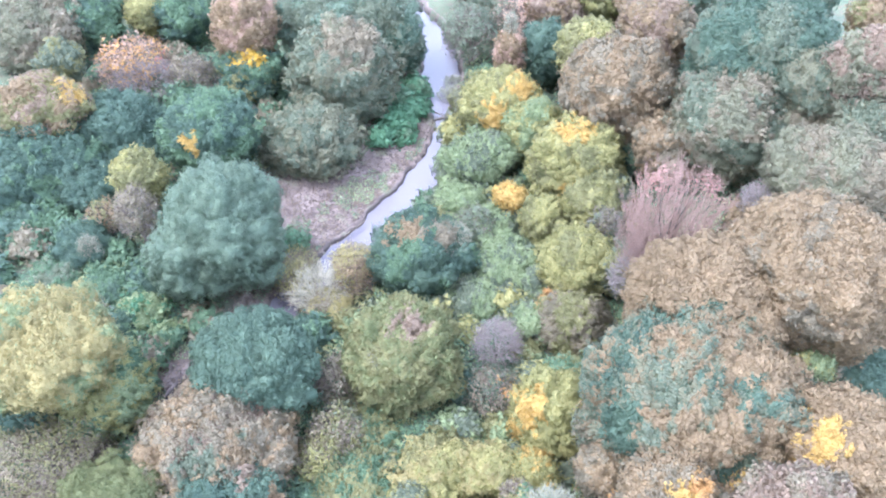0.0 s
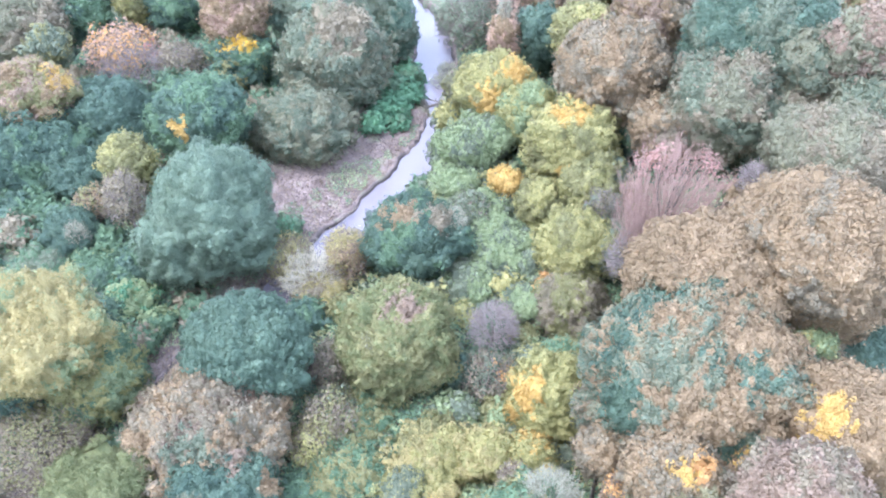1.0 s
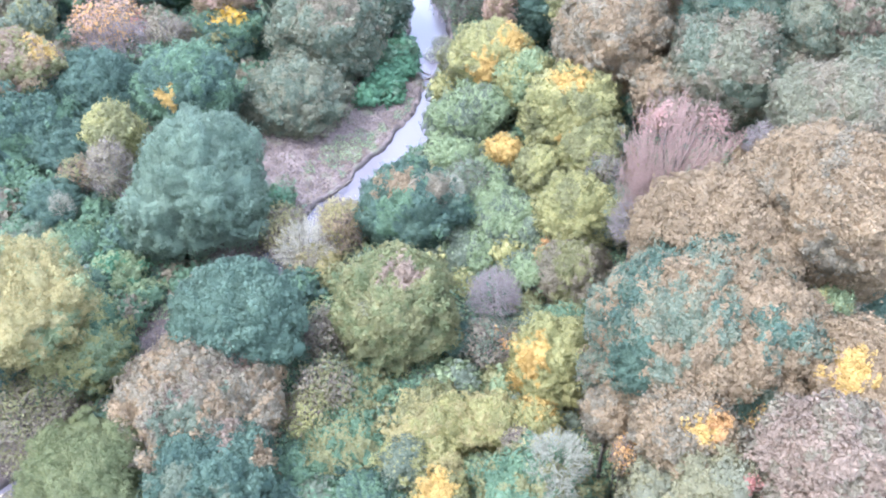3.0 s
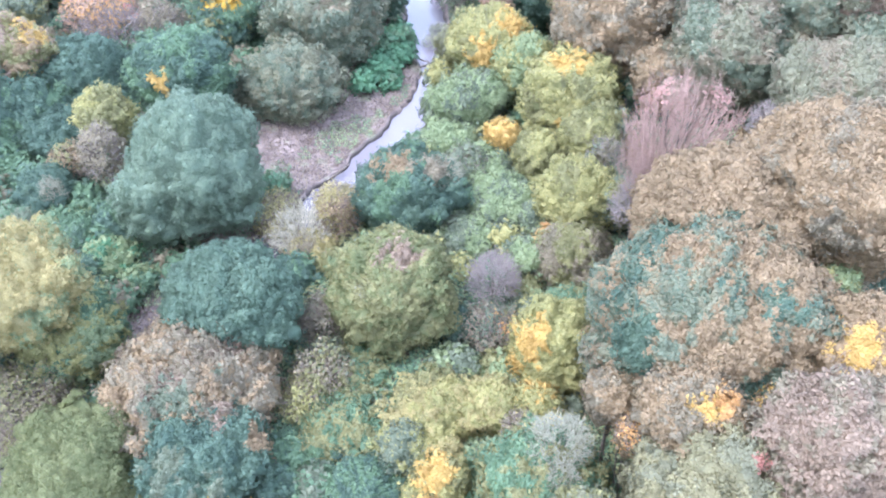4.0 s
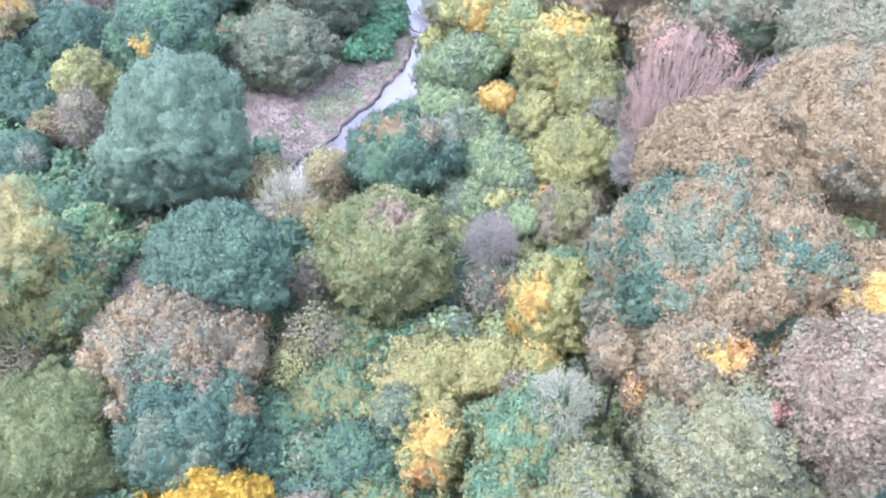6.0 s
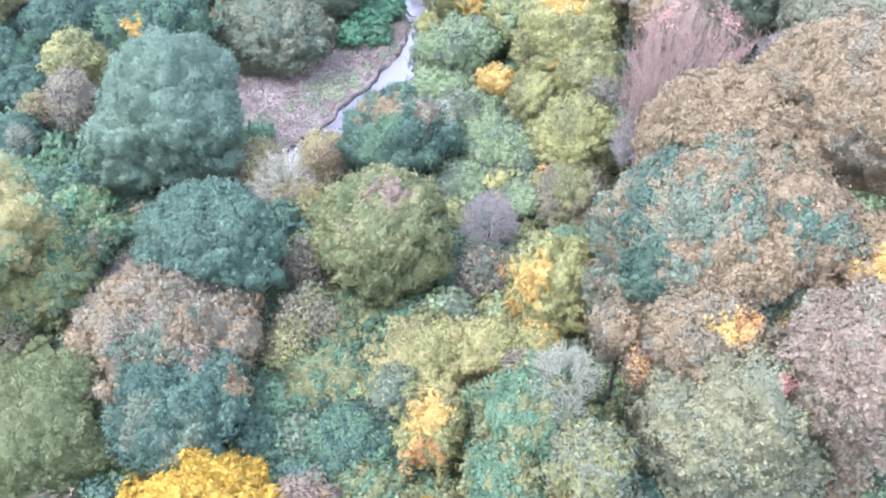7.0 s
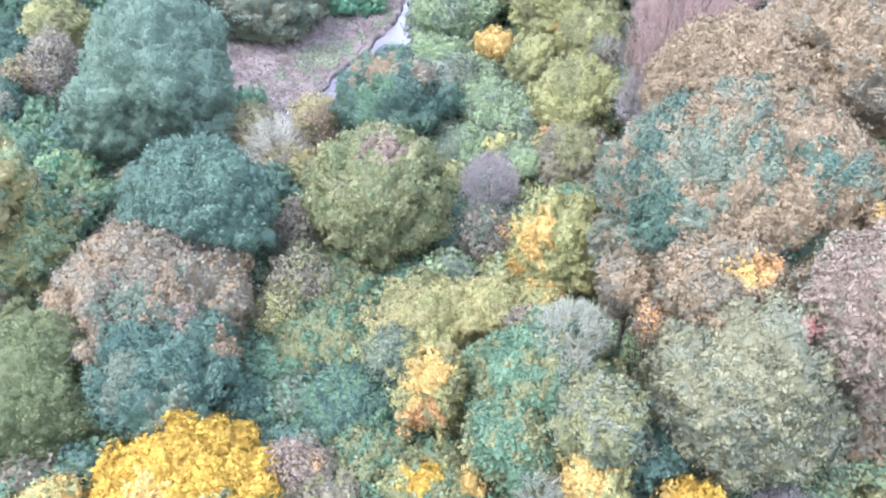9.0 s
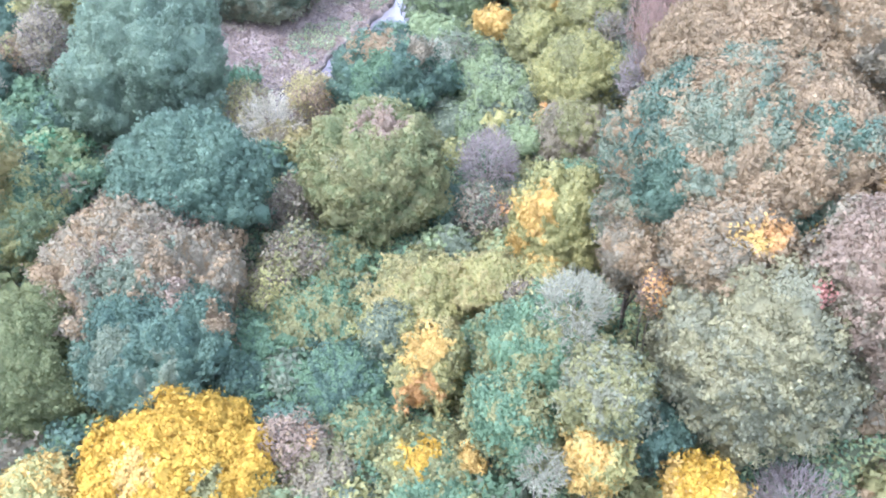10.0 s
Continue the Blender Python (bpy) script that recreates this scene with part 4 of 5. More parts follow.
plant("tree", 7.4, 81.7, 8.7, 1.0, 1.7, "bare", "palewood", "slender bare pale tree in the far wood", 5795)
plant("shrub", -15.2, 24.9, 2.8, 1.0, 0.5, "bare", "palewood", "pale dead twigs beside a dark tree", 3007)
plant("shrub", -28.9, 49.1, 0.3, 2.2, 1.2, "thicket", "green bramble", "leafy green plants beside the willow", 2309, leaf=0.3)
plant("shrub", -24.4, 45.7, -0.2, 2.2, 1.2, "thicket", "bramble leafgreen", "leafy green plants on the meadow", 4053, leaf=0.3)
plant("shrub", -22.0, 43.6, -0.1, 1.6, 0.9, "thicket", "bramble green", "leafy green plants near the stream bank", 9965, leaf=0.3)
plant("shrub", -24.7, 42.0, 0.2, 1.4, 1.0, "thicket", "green bramble", "dark green plants near the stream bank", 253, leaf=0.28)
plant("shrub", -37.4, 55.7, 0.1, 3.1, 1.7, "thicket", "green dark", "low green brambles on the meadow", 9988, leaf=0.3)
plant("shrub", -39.7, 57.8, 0.3, 2.6, 1.4, "thicket", "green dark", "low green brambles on the meadow", 8827, leaf=0.3)
plant("shrub", -3.2, 82.8, 0.0, 2.2, 1.3, "leafy", "leafgreen green", "bright green large-leaved bank plants", 5360, leaf=0.42)
plant("shrub", -3.6, 78.3, -0.1, 2.6, 1.5, "leafy", "leafgreen leafgreen", "bright green large-leaved bank plants", 9195, leaf=0.42)
plant("shrub", -5.4, 79.2, 0.7, 2.2, 1.6, "leafy", "leafgreen green", "bright green large-leaved bank plants", 1982, leaf=0.42)
plant("shrub", -5.2, 74.8, 0.1, 2.5, 1.4, "leafy", "leafgreen leafgreen", "bright green large-leaved bank plants", 444, leaf=0.42)
plant("shrub", -6.7, 71.5, 0.4, 2.0, 1.1, "leafy", "leafgreen leafgreen", "bright green bank plants beside the mud", 8137, leaf=0.42)
plant("shrub", -4.2, 72.7, 0.0, 1.5, 0.9, "leafy", "leafgreen green", "bright green bank plants beside the mud", 5748, leaf=0.4)
plant("shrub", -13.3, 55.0, 0.3, 1.4, 1.1, "leafy", "leafgreen green", "green leafy plants on the mud bank", 3136, leaf=0.4)
plant("shrub", 10.4, 78.3, 1.1, 1.5, 1.2, "thicket", "greygreen bramble", "grey-green bramble in the thicket", 7435, density=0.86, leaf=0.45)
plant("shrub", -4.7, 45.8, 1.0, 1.3, 1.0, "thicket", "greygreen bramble", "grey-green bramble in the thicket", 1624, density=0.86, leaf=0.45)
plant("shrub", 6.6, 41.2, 0.9, 1.2, 0.8, "thicket", "olive bramble", "olive-green bramble in the thicket", 7775, density=0.86, leaf=0.29)
plant("shrub", 4.7, 83.6, 0.9, 1.9, 1.3, "thicket", "green teal", "green understorey shrub in the wood", 8851, density=0.86, leaf=0.45)
plant("shrub", 31.4, 37.6, 5.1, 2.1, 1.3, "thicket", "tan olive", "tan understorey shrub on the slope", 5652, density=0.86, leaf=0.29)
plant("shrub", -36.0, 52.5, 2.0, 1.8, 1.2, "thicket", "greybrown green", "grey-brown understorey shrub in the wood", 6341, density=0.86, leaf=0.45)
plant("shrub", -18.6, 74.8, 2.0, 1.5, 1.2, "thicket", "greybrown green", "grey-brown understorey shrub in the wood", 3775, density=0.86, leaf=0.45)
plant("shrub", 14.7, 52.4, 1.8, 1.3, 0.8, "thicket", "dark green", "dark green understorey shrub on the slope", 6494, density=0.86, leaf=0.45)
plant("shrub", 4.9, 31.6, 1.0, 1.4, 1.0, "thicket", "greygreen bramble", "grey-green bramble in the thicket", 8300, density=0.86, leaf=0.29)
plant("shrub", -31.6, 87.3, 2.1, 2.0, 1.5, "thicket", "greybrown green", "grey-brown understorey shrub in the wood", 9828, density=0.86, leaf=0.45)
plant("shrub", 26.1, 25.3, 4.9, 1.6, 1.2, "thicket", "dark green", "dark green understorey shrub on the slope", 2150, density=0.86, leaf=0.29)
plant("shrub", -40.0, 83.2, 2.0, 1.4, 1.0, "thicket", "dark green", "dark green understorey shrub", 885, density=0.86, leaf=0.45)
plant("shrub", 28.6, 31.2, 5.0, 1.3, 1.0, "thicket", "dark green", "dark green understorey shrub on the slope", 6644, density=0.86, leaf=0.29)
plant("shrub", 33.5, 41.1, 5.0, 1.9, 1.5, "thicket", "dark green", "dark green understorey shrub on the slope", 73, density=0.86, leaf=0.29)
plant("shrub", 27.6, 44.4, 4.9, 1.4, 1.2, "thicket", "greybrown tan", "grey-brown understorey shrub on the slope", 6990, density=0.86, leaf=0.29)
plant("shrub", -32.4, 75.9, 2.1, 1.6, 1.3, "thicket", "green teal", "green understorey shrub in the wood", 2203, density=0.86, leaf=0.45)
plant("shrub", 1.2, 34.1, 0.9, 1.7, 1.2, "thicket", "greygreen bramble", "grey-green bramble in the thicket", 9996, density=0.86, leaf=0.29)
plant("shrub", -3.7, 18.1, 0.9, 1.3, 0.9, "thicket", "paleolive greygreen", "pale olive bramble in the thicket", 9264, density=0.86, leaf=0.29)
plant("shrub", 2.6, 26.7, 1.1, 1.7, 1.1, "thicket", "greygreen bramble", "grey-green bramble in the thicket", 8109, density=0.86, leaf=0.29)
plant("shrub", -3.4, 30.9, 0.9, 1.3, 0.9, "thicket", "green greygreen", "low green bramble in the thicket", 6311, density=0.86, leaf=0.29)
plant("shrub", -37.9, 48.8, 2.0, 2.0, 1.3, "thicket", "dark green", "dark green understorey shrub", 423, density=0.86, leaf=0.45)
plant("shrub", -27.1, 66.4, 2.0, 1.9, 1.6, "thicket", "green teal", "green understorey shrub in the wood", 9423, density=0.86, leaf=0.45)
plant("shrub", -19.2, 21.7, 1.0, 1.3, 0.8, "thicket", "greybrown green", "grey-brown understorey shrub in the wood", 9518, density=0.86, leaf=0.29)
plant("shrub", 22.5, 70.3, 4.3, 1.2, 1.0, "thicket", "dark green", "dark green understorey shrub on the slope", 8757, density=0.86, leaf=0.45)
plant("shrub", 26.4, 76.1, 4.9, 1.8, 1.1, "thicket", "greybrown tan", "grey-brown understorey shrub on the slope", 8587, density=0.86, leaf=0.45)
plant("shrub", 15.8, 70.5, 2.3, 1.7, 1.3, "thicket", "dark green", "dark green understorey shrub on the slope", 223, density=0.86, leaf=0.45)
plant("shrub", -40.8, 80.3, 2.0, 1.8, 1.1, "thicket", "greybrown green", "grey-brown understorey shrub in the wood", 4978, density=0.86, leaf=0.45)
plant("shrub", 25.5, 53.5, 4.8, 1.3, 1.1, "thicket", "greybrown tan", "grey-brown understorey shrub on the slope", 1082, density=0.86, leaf=0.45)
plant("shrub", -47.3, 72.6, 2.5, 1.6, 1.1, "thicket", "greybrown green", "grey-brown understorey shrub in the wood", 3043, density=0.86, leaf=0.45)
plant("shrub", 21.3, 85.9, 4.0, 1.9, 1.3, "thicket", "dark green", "dark green understorey shrub on the slope", 4829, density=0.86, leaf=0.45)
plant("shrub", -7.3, 25.6, 0.9, 1.3, 1.0, "thicket", "green greygreen", "low green bramble in the thicket", 4475, density=0.86, leaf=0.29)
plant("shrub", -27.4, 85.1, 1.9, 1.7, 1.1, "thicket", "green teal", "green understorey shrub in the wood", 57, density=0.86, leaf=0.45)
plant("shrub", -33.1, 54.6, 2.0, 1.7, 1.4, "thicket", "green teal", "green understorey shrub in the wood", 6441, density=0.86, leaf=0.45)
plant("shrub", 16.5, 56.3, 2.4, 1.9, 1.5, "thicket", "tan olive", "tan understorey shrub on the slope", 1595, density=0.86, leaf=0.45)
plant("shrub", 36.6, 50.0, 5.2, 2.0, 1.5, "thicket", "dark green", "dark green understorey shrub on the slope", 601, density=0.86, leaf=0.45)
plant("shrub", 21.7, 21.3, 4.1, 1.8, 1.2, "thicket", "dark green", "dark green understorey shrub on the slope", 2290, density=0.86, leaf=0.29)
plant("shrub", 28.1, 84.8, 5.2, 1.9, 1.5, "thicket", "tan olive", "tan understorey shrub on the slope", 6081, density=0.86, leaf=0.45)
plant("shrub", 8.4, 24.4, 1.1, 1.7, 1.3, "thicket", "green greygreen", "low green bramble in the thicket", 9603, density=0.86, leaf=0.29)
plant("shrub", 4.8, 60.7, 0.9, 1.3, 0.9, "thicket", "paleolive greygreen", "pale olive bramble in the thicket", 3121, density=0.86, leaf=0.45)
plant("shrub", 29.1, 82.1, 4.9, 1.2, 0.8, "thicket", "dark green", "dark green understorey shrub on the slope", 3568, density=0.86, leaf=0.45)
plant("shrub", -30.3, 28.6, 0.3, 2.0, 1.3, "thicket", "green teal", "green understorey shrub in the wood", 4364, density=0.86, leaf=0.29)
plant("shrub", 7.8, 30.6, 0.9, 1.5, 1.0, "thicket", "paleolive greygreen", "pale olive bramble in the thicket", 2701, density=0.86, leaf=0.29)
plant("shrub", -7.8, 18.9, 0.9, 1.6, 1.3, "thicket", "olive bramble", "olive-green bramble in the thicket", 4639, density=0.86, leaf=0.29)
plant("shrub", -15.8, 74.7, 1.9, 1.6, 1.2, "thicket", "green teal", "green understorey shrub in the wood", 4557, density=0.86, leaf=0.45)
plant("shrub", 11.5, 37.0, 1.5, 2.1, 1.6, "thicket", "olive bramble", "olive-green bramble in the thicket", 1704, density=0.86, leaf=0.29)
plant("shrub", 20.1, 68.5, 3.7, 1.8, 1.4, "thicket", "tan olive", "tan understorey shrub on the slope", 6022, density=0.86, leaf=0.45)
plant("shrub", 24.3, 80.2, 4.6, 1.7, 1.0, "thicket", "greybrown tan", "grey-brown understorey shrub on the slope", 7135, density=0.86, leaf=0.45)
plant("shrub", -0.7, 45.3, 1.1, 1.8, 1.3, "thicket", "paleolive greygreen", "pale olive bramble in the thicket", 8776, density=0.86, leaf=0.45)
plant("shrub", 27.8, 41.1, 5.0, 1.3, 0.9, "thicket", "dark green", "dark green understorey shrub on the slope", 4558, density=0.86, leaf=0.29)
plant("shrub", 15.0, 79.6, 2.0, 1.8, 1.1, "thicket", "greybrown tan", "grey-brown understorey shrub on the slope", 7196, density=0.86, leaf=0.45)
plant("shrub", -29.0, 77.8, 2.1, 1.9, 1.5, "thicket", "dark green", "dark green understorey shrub", 3766, density=0.86, leaf=0.45)
plant("shrub", -10.6, 43.0, 0.9, 2.0, 1.4, "thicket", "dark green", "dark green understorey shrub", 2260, density=0.86, leaf=0.29)
plant("shrub", -13.3, 77.3, 1.9, 1.6, 1.3, "thicket", "dark green", "dark green understorey shrub", 8396, density=0.86, leaf=0.45)
plant("shrub", -0.3, 58.2, 0.7, 1.2, 1.0, "thicket", "olive bramble", "olive-green bramble in the thicket", 2117, density=0.86, leaf=0.45)
plant("shrub", 14.4, 49.4, 1.7, 1.4, 0.9, "thicket", "dark green", "dark green understorey shrub on the slope", 1895, density=0.86, leaf=0.45)
plant("shrub", -35.0, 45.6, 2.0, 1.8, 1.3, "thicket", "greybrown green", "grey-brown understorey shrub in the wood", 5714, density=0.86, leaf=0.45)
plant("shrub", 33.4, 73.4, 4.9, 1.4, 0.9, "thicket", "tan olive", "tan understorey shrub on the slope", 3443, density=0.86, leaf=0.45)
plant("shrub", 6.6, 38.4, 1.0, 1.8, 1.1, "thicket", "paleolive greygreen", "pale olive bramble in the thicket", 2702, density=0.86, leaf=0.29)
plant("shrub", 5.5, 46.6, 1.1, 1.8, 1.4, "thicket", "paleolive greygreen", "pale olive bramble in the thicket", 8082, density=0.86, leaf=0.45)
plant("shrub", -45.8, 68.7, 2.5, 1.2, 0.8, "thicket", "dark green", "dark green understorey shrub", 6636, density=0.86, leaf=0.45)
plant("shrub", 0.6, 39.1, 0.8, 1.7, 1.0, "thicket", "greygreen bramble", "grey-green bramble in the thicket", 9980, density=0.86, leaf=0.29)
plant("shrub", 8.6, 51.3, 0.9, 1.2, 0.9, "thicket", "olive bramble", "olive-green bramble in the thicket", 7164, density=0.86, leaf=0.45)
plant("shrub", -18.7, 18.1, 1.0, 1.8, 1.3, "thicket", "dark green", "dark green understorey shrub", 4899, density=0.86, leaf=0.29)
plant("shrub", -26.0, 43.8, 1.4, 1.6, 1.0, "thicket", "green teal", "green understorey shrub in the wood", 7201, density=0.86, leaf=0.29)
plant("shrub", -18.1, 71.6, 1.9, 1.5, 0.9, "thicket", "green teal", "green understorey shrub in the wood", 1753, density=0.86, leaf=0.45)
plant("shrub", -20.1, 85.1, 1.8, 2.0, 1.3, "thicket", "green teal", "green understorey shrub in the wood", 9450, density=0.86, leaf=0.45)
plant("shrub", 18.9, 20.6, 3.2, 1.5, 1.0, "thicket", "greybrown tan", "grey-brown understorey shrub on the slope", 5504, density=0.86, leaf=0.29)
plant("shrub", 34.8, 46.9, 5.2, 2.1, 1.7, "thicket", "tan olive", "tan understorey shrub on the slope", 2569, density=0.86, leaf=0.45)
plant("shrub", 21.7, 30.8, 3.8, 1.2, 0.9, "thicket", "greybrown tan", "grey-brown understorey shrub on the slope", 1507, density=0.86, leaf=0.29)
plant("shrub", 27.7, 79.7, 5.0, 1.4, 1.1, "thicket", "tan olive", "tan understorey shrub on the slope", 1739, density=0.86, leaf=0.45)
plant("shrub", -26.9, 59.1, 2.1, 2.1, 1.7, "thicket", "dark green", "dark green understorey shrub", 8778, density=0.86, leaf=0.45)
plant("shrub", 35.9, 76.5, 5.1, 1.7, 1.4, "thicket", "dark green", "dark green understorey shrub on the slope", 4509, density=0.86, leaf=0.45)
plant("shrub", -19.6, 45.2, 0.2, 1.6, 1.1, "thicket", "greybrown green", "grey-brown understorey shrub in the wood", 9313, density=0.86, leaf=0.45)
plant("shrub", -18.9, 68.7, 2.0, 2.0, 1.3, "thicket", "green teal", "green understorey shrub in the wood", 380, density=0.86, leaf=0.45)
plant("shrub", -45.6, 80.4, 2.6, 1.6, 1.3, "thicket", "greybrown green", "grey-brown understorey shrub in the wood", 2495, density=0.86, leaf=0.45)
plant("shrub", -38.3, 73.7, 2.0, 1.5, 1.2, "thicket", "greybrown green", "grey-brown understorey shrub in the wood", 988, density=0.86, leaf=0.45)
plant("shrub", -17.4, 78.8, 1.8, 1.6, 1.1, "thicket", "dark green", "dark green understorey shrub", 1101, density=0.86, leaf=0.45)
plant("shrub", 6.9, 62.3, 0.9, 1.4, 0.9, "thicket", "greygreen bramble", "grey-green bramble in the thicket", 3670, density=0.86, leaf=0.45)
plant("shrub", -41.0, 85.6, 2.0, 1.2, 0.8, "thicket", "greybrown green", "grey-brown understorey shrub in the wood", 3247, density=0.86, leaf=0.45)
plant("shrub", -1.2, 60.8, 0.3, 1.7, 1.1, "thicket", "green greygreen", "low green bramble in the thicket", 7086, density=0.86, leaf=0.45)
plant("shrub", 18.0, 16.0, 2.9, 1.5, 1.3, "thicket", "tan olive", "tan understorey shrub on the slope", 2675, density=0.86, leaf=0.29)
plant("shrub", -31.9, 34.6, 1.5, 1.3, 0.9, "thicket", "dark green", "dark green understorey shrub", 404, density=0.86, leaf=0.29)
plant("shrub", -36.8, 76.3, 1.8, 1.5, 1.0, "thicket", "green teal", "green understorey shrub in the wood", 3877, density=0.86, leaf=0.45)
plant("shrub", -47.7, 77.1, 2.8, 1.6, 1.0, "thicket", "green teal", "green understorey shrub in the wood", 6983, density=0.86, leaf=0.45)
plant("shrub", -30.2, 73.9, 1.8, 1.4, 0.9, "thicket", "green teal", "green understorey shrub in the wood", 1871, density=0.86, leaf=0.45)
plant("shrub", 7.9, 17.0, 1.2, 1.8, 1.5, "thicket", "olive bramble", "olive-green bramble in the thicket", 746, density=0.86, leaf=0.29)
plant("shrub", -21.0, 32.5, 0.4, 1.4, 1.2, "thicket", "green teal", "green understorey shrub in the wood", 6560, density=0.86, leaf=0.29)
plant("shrub", -42.5, 82.5, 2.2, 1.4, 1.1, "thicket", "green teal", "green understorey shrub in the wood", 4662, density=0.86, leaf=0.45)
plant("shrub", -27.0, 62.8, 2.0, 1.6, 1.2, "thicket", "greybrown green", "grey-brown understorey shrub in the wood", 8, density=0.86, leaf=0.45)
plant("shrub", -41.1, 54.8, 2.1, 1.4, 1.1, "thicket", "greybrown green", "grey-brown understorey shrub in the wood", 4383, density=0.86, leaf=0.45)
plant("shrub", 2.2, 17.9, 1.1, 1.6, 1.2, "thicket", "green greygreen", "low green bramble in the thicket", 2678, density=0.86, leaf=0.29)
plant("shrub", 1.7, 72.7, 0.6, 2.1, 1.7, "thicket", "paleolive greygreen", "pale olive bramble in the thicket", 5535, density=0.86, leaf=0.45)
plant("shrub", -24.6, 48.5, 2.0, 2.0, 1.5, "thicket", "dark green", "dark green understorey shrub", 8449, density=0.86, leaf=0.45)
plant("shrub", -27.8, 51.7, 1.9, 1.5, 1.2, "thicket", "dark green", "dark green understorey shrub", 1260, density=0.86, leaf=0.45)
plant("shrub", 1.9, 23.9, 1.1, 1.5, 1.0, "thicket", "olive bramble", "olive-green bramble in the thicket", 8850, density=0.86, leaf=0.29)
plant("shrub", 30.0, 33.8, 5.1, 1.4, 1.0, "thicket", "greybrown tan", "grey-brown understorey shrub on the slope", 3117, density=0.86, leaf=0.29)
plant("shrub", 4.0, 34.2, 0.8, 1.4, 1.0, "thicket", "olive bramble", "olive-green bramble in the thicket", 7228, density=0.86, leaf=0.29)
plant("shrub", 15.2, 86.7, 2.0, 1.4, 1.1, "thicket", "greybrown tan", "grey-brown understorey shrub on the slope", 4037, density=0.86, leaf=0.45)
plant("shrub", 13.0, 72.2, 1.4, 2.0, 1.4, "thicket", "greygreen bramble", "grey-green bramble in the thicket", 4746, density=0.86, leaf=0.45)
plant("shrub", 30.9, 44.8, 4.8, 1.5, 0.9, "thicket", "tan olive", "tan understorey shrub on the slope", 1375, density=0.86, leaf=0.29)
plant("shrub", 25.0, 43.4, 4.8, 1.7, 1.3, "thicket", "greybrown tan", "grey-brown understorey shrub on the slope", 4035, density=0.86, leaf=0.29)
plant("shrub", 8.5, 64.1, 0.9, 1.3, 0.8, "thicket", "green greygreen", "low green bramble in the thicket", 6303, density=0.86, leaf=0.45)
plant("shrub", -7.5, 44.4, 0.9, 1.2, 1.0, "thicket", "olive bramble", "olive-green bramble in the thicket", 5608, density=0.86, leaf=0.29)
plant("shrub", -24.2, 24.3, 1.0, 1.9, 1.5, "thicket", "greybrown green", "grey-brown understorey shrub in the wood", 7501, density=0.86, leaf=0.29)
plant("shrub", 8.7, 46.2, 0.9, 1.7, 1.0, "thicket", "greygreen bramble", "grey-green bramble in the thicket", 3063, density=0.86, leaf=0.45)
plant("shrub", 37.5, 53.3, 5.0, 1.6, 1.0, "thicket", "dark green", "dark green understorey shrub on the slope", 8547, density=0.86, leaf=0.45)
plant("shrub", -7.7, 76.0, 1.5, 1.7, 1.4, "thicket", "green greygreen", "low green bramble in the thicket", 5582, density=0.86, leaf=0.45)
plant("shrub", -33.5, 38.1, 2.0, 1.4, 1.0, "thicket", "dark green", "dark green understorey shrub", 8862, density=0.86, leaf=0.29)
plant("shrub", 2.0, 43.5, 1.0, 1.2, 0.8, "thicket", "paleolive greygreen", "pale olive bramble in the thicket", 9606, density=0.86, leaf=0.29)
plant("shrub", -21.7, 75.7, 1.8, 1.4, 1.0, "thicket", "greybrown green", "grey-brown understorey shrub in the wood", 1062, density=0.86, leaf=0.45)
plant("shrub", -23.0, 41.3, 0.4, 1.6, 1.2, "thicket", "greybrown green", "grey-brown understorey shrub in the wood", 7998, density=0.86, leaf=0.29)
plant("shrub", 24.1, 73.5, 4.6, 1.6, 1.2, "thicket", "tan olive", "tan understorey shrub on the slope", 9997, density=0.86, leaf=0.45)
plant("shrub", -16.5, 22.2, 1.0, 1.2, 0.9, "thicket", "dark green", "dark green understorey shrub", 7681, density=0.86, leaf=0.29)
plant("shrub", -39.6, 51.3, 2.0, 1.4, 0.9, "thicket", "greybrown green", "grey-brown understorey shrub in the wood", 8131, density=0.86, leaf=0.45)
plant("shrub", 24.9, 51.0, 4.7, 1.4, 1.2, "thicket", "greybrown tan", "grey-brown understorey shrub on the slope", 9371, density=0.86, leaf=0.45)
plant("shrub", -25.4, 77.1, 1.9, 1.5, 1.0, "thicket", "dark green", "dark green understorey shrub", 7017, density=0.86, leaf=0.45)
plant("shrub", 13.5, 51.5, 4.0, 2.0, 3.4, "sparse", "purple greygreen greybrown", "grey half-bare shrub beside the pink tree", 611)
plant("shrub", 13.9, 47.6, 3.8, 1.8, 2.6, "thicket", "greygreen olive", "grey-green bramble beside the pink tree", 612)
plant("shrub", 14.3, 56.5, 4.6, 1.9, 3.0, "thicket", "olive greygreen", "olive bramble under the golden tree", 613)


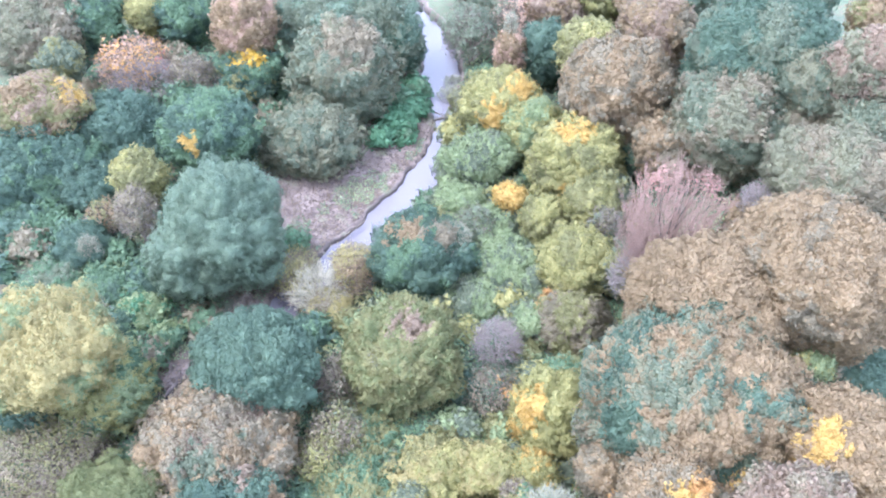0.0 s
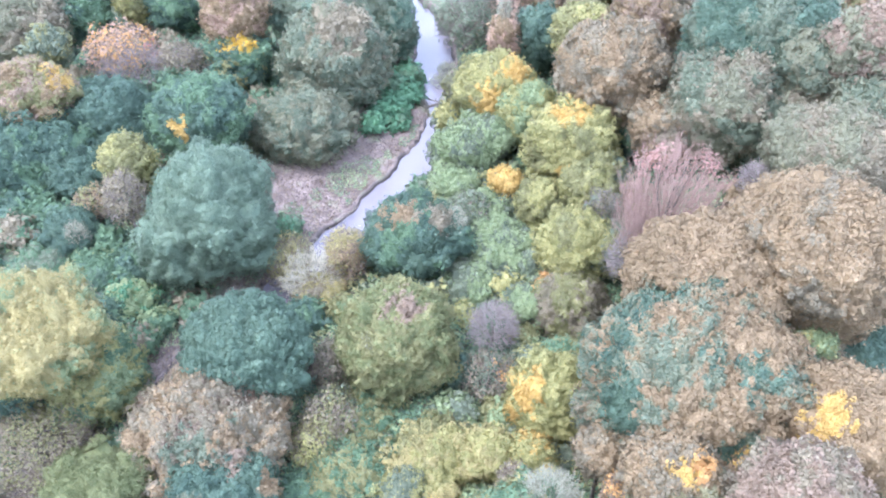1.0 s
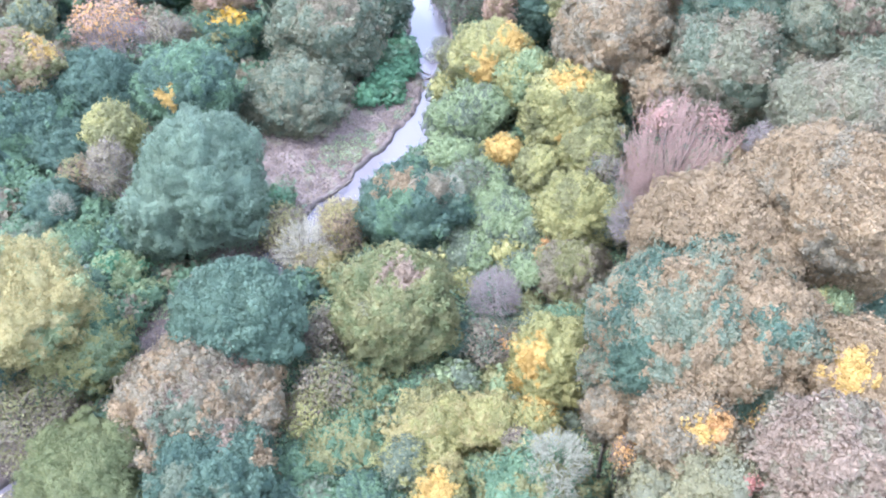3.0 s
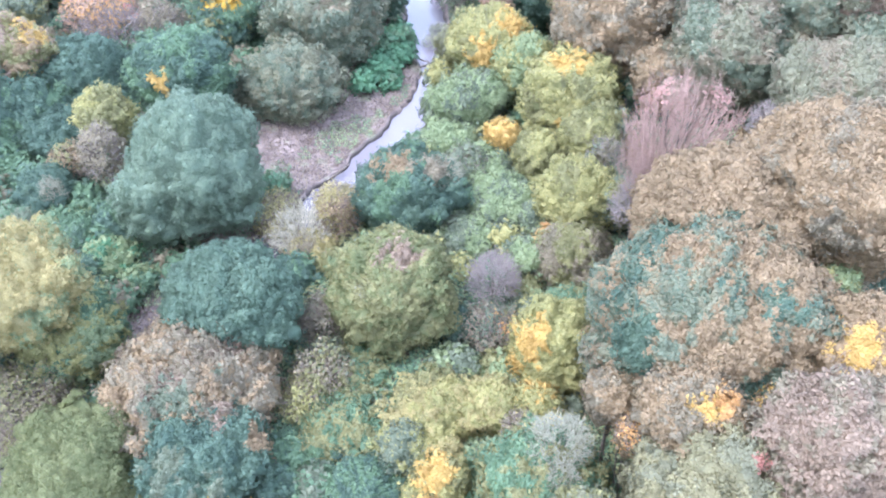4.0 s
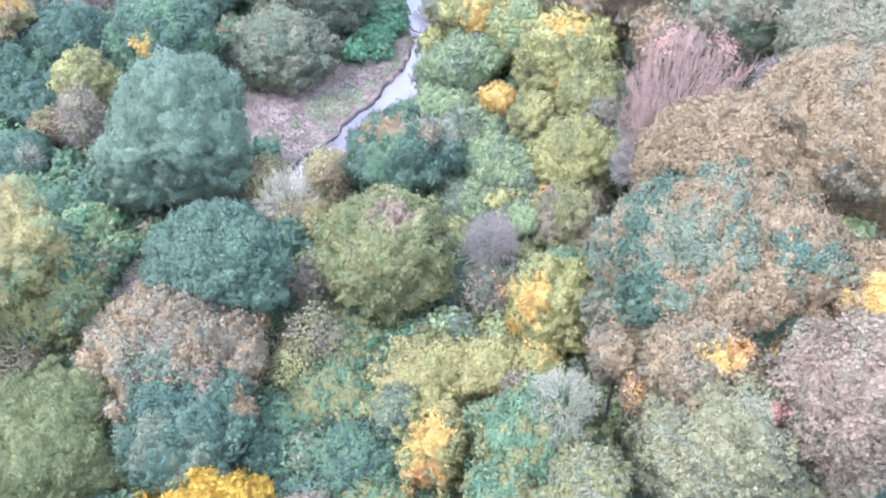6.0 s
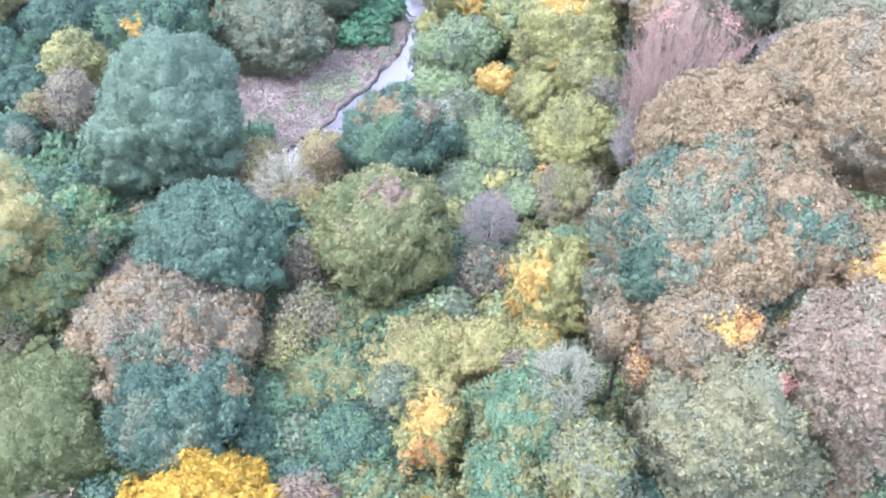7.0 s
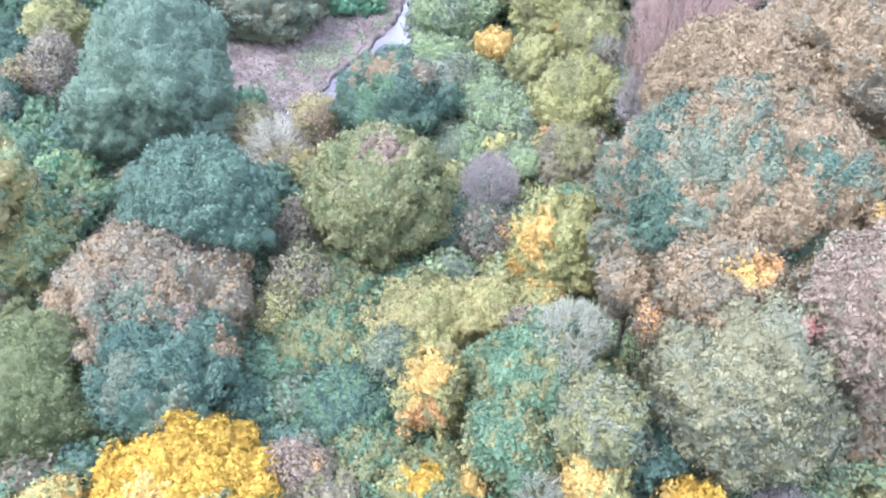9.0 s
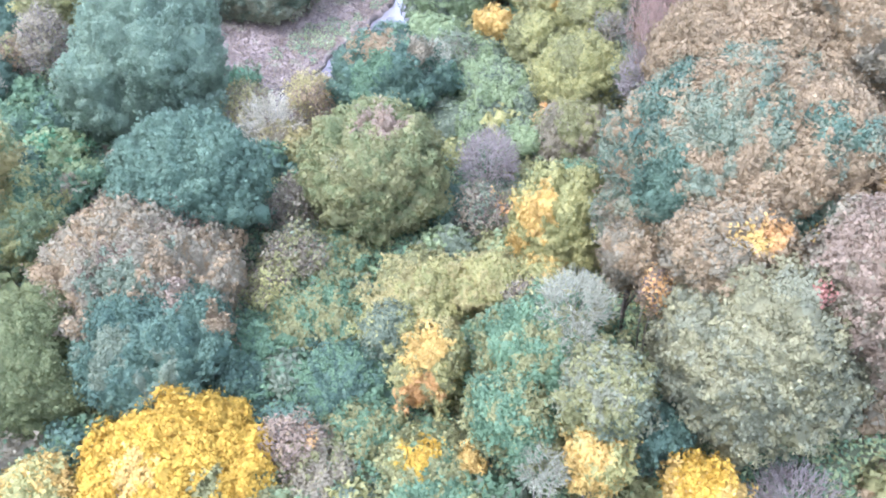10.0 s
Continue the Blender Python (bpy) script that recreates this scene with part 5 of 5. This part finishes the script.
# ---- undergrowth and litter ----
def scatter(name, label, n, x0, x1, y0, y1, keep, pals, leaf, ratio, lift, seed, category):
    rng = np.random.default_rng(seed)
    x, y = rng.uniform(x0, x1, n), rng.uniform(y0, y1, n)
    z, b, w = land(x, y)
    a, side = stream(x, y)
    ok = keep(x, y, a, side, b, rng)
    x, y, z = x[ok], y[ok], z[ok]
    w1 = waves(x * 1.7, y * 1.7)
    lumps = np.clip(0.5 + 0.4 * w1, 0.05, 1.4)
    pos = np.column_stack([x, y, z + 0.03 + lift * lumps * rng.uniform(0.3, 1.0, len(x))])
    nrm = unit(np.column_stack([rng.normal(0, 0.5, (len(x), 2)), np.ones(len(x))]))
    tone = np.clip(0.5 + 0.25 * w1 + rng.normal(0, 0.2, len(x)), 0, 1)
    zone = (waves(x * 0.6 + 5, y * 0.6 - 3) + rng.normal(0, 0.5, len(x)))
    kind = np.clip(((zone + 1.6) / 3.2 * len(pals)).astype(int), 0, len(pals) - 1)
    ob = new(name, leaf_mesh(name, *leaf_cards(rng, pos, nrm, leaf, leaf * ratio), np.repeat(unit(nrm + np.array((0, 0, 1.0))), 3, axis=0), tone, kind, pals))
    return tagged(ob, label, category, kind="stuff")


scatter("undergrowth", "low green brambles and nettles under the trees", 110000, -30, 30, 13, 46,
        lambda x, y, a, side, b, rng: (a > 0.7) & (b < 0.25), ["dark", "green", "green", "bramble", "olive"], 0.25, 0.75, 0.9, 11, "undergrowth")
scatter("undergrowth", "low green brambles and nettles in the wood", 55000, -46, 40, 46, 95,
        lambda x, y, a, side, b, rng: (a > 0.7) & (b < 0.25), ["dark", "green", "green", "bramble", "olive"], 0.38, 0.75, 0.9, 13, "undergrowth")
scatter("leaf_litter", "pale dead leaves strewn over the mud bank", 160000, -26, 2, 32, 78,
        lambda x, y, a, side, b, rng: (a > 0.3) & (b > 0.4) & (rng.uniform(0, 1, len(x)) < 0.6), ["deadwood", "umber", "deadwood", "greybrown", "umber"], 0.17, 0.6, 0.05, 12, "litter")

scatter("bank_grass", "sparse green weeds on the mud bank", 60000, -24, 1, 34, 76,
        lambda x, y, a, side, b, rng: (a > 0.6) & (a < 4.5) & (b > 0.4) & (waves(x * 1.3, y * 1.3) > 0.35), ["bramble", "green", "greygreen"], 0.2, 0.6, 0.12, 14, "weeds")


# ---- fallen wood and stones in and beside the stream ----
def fallen_log(x0, y0, x1, y1, z, thick, seed, label):
    rng = np.random.default_rng(seed)
    root = new("fallen_log")
    root.location = (x0, y0, z)
    tagged(root, label, "log")
    p = wobble(rng, (0, 0, 0), (x1 - x0, y1 - y0, 0.05), 9, 0.04, thick, thick * 0.6)
    part("trunk", mesh_of("trunk", *tubes([p], 8), [BARK]), root)
    for i in range(4):
        a = p[2 + i, :3]
        b = a + (rng.normal(0, 0.5), rng.normal(0, 0.5), rng.uniform(0.2, 0.7))
        part("limb", mesh_of("limb", *tubes([wobble(rng, a, b, 5, 0.1, thick * 0.4, 0.015)], 5), [BARK]), root)
    return root


fallen_log(-1.6, 77.6, 1.3, 78.9, -0.93, 0.14, 5, "dark log lying across the narrow stream")
fallen_log(-0.9, 79.6, 0.9, 77.9, -0.95, 0.09, 6, "thin dark branch lying in the stream")
fallen_log(-9.2, 56.9, -7.4, 59.2, -0.5, 0.10, 8, "dark branch lying along the mud bank")


def dead_branch(x, y, z, r, seed, label):
    rng = np.random.default_rng(seed)
    root = new("dead_branch")
    root.location = (x, y, z)
    tagged(root, label, "branch")
    stem = wobble(rng, (0, 0, -0.1), (0.4 * r, 0.8 * r, 0.5 * r), 6, 0.1, 0.07, 0.03)
    part("stem", mesh_of("stem", *tubes([stem], 6), [TWIG["palewood"]]), root)
    paths = branches(rng, np.array((0, 0, 0.0)), np.array((0, 0.4, 0.3)), r, r * 0.6, 0.04, 0.1, False)
    part("bare_crown", mesh_of("bare_crown", *tubes(paths, 4), [TWIG["palewood"]]), root, "pale leafless twigs")
    return root


dead_branch(0.6, 82.6, -1.0, 1.6, 21, "pale dead branch snagged in the stream")
dead_branch(1.4, 85.5, -0.9, 1.5, 22, "pale dead branch hanging over the stream")
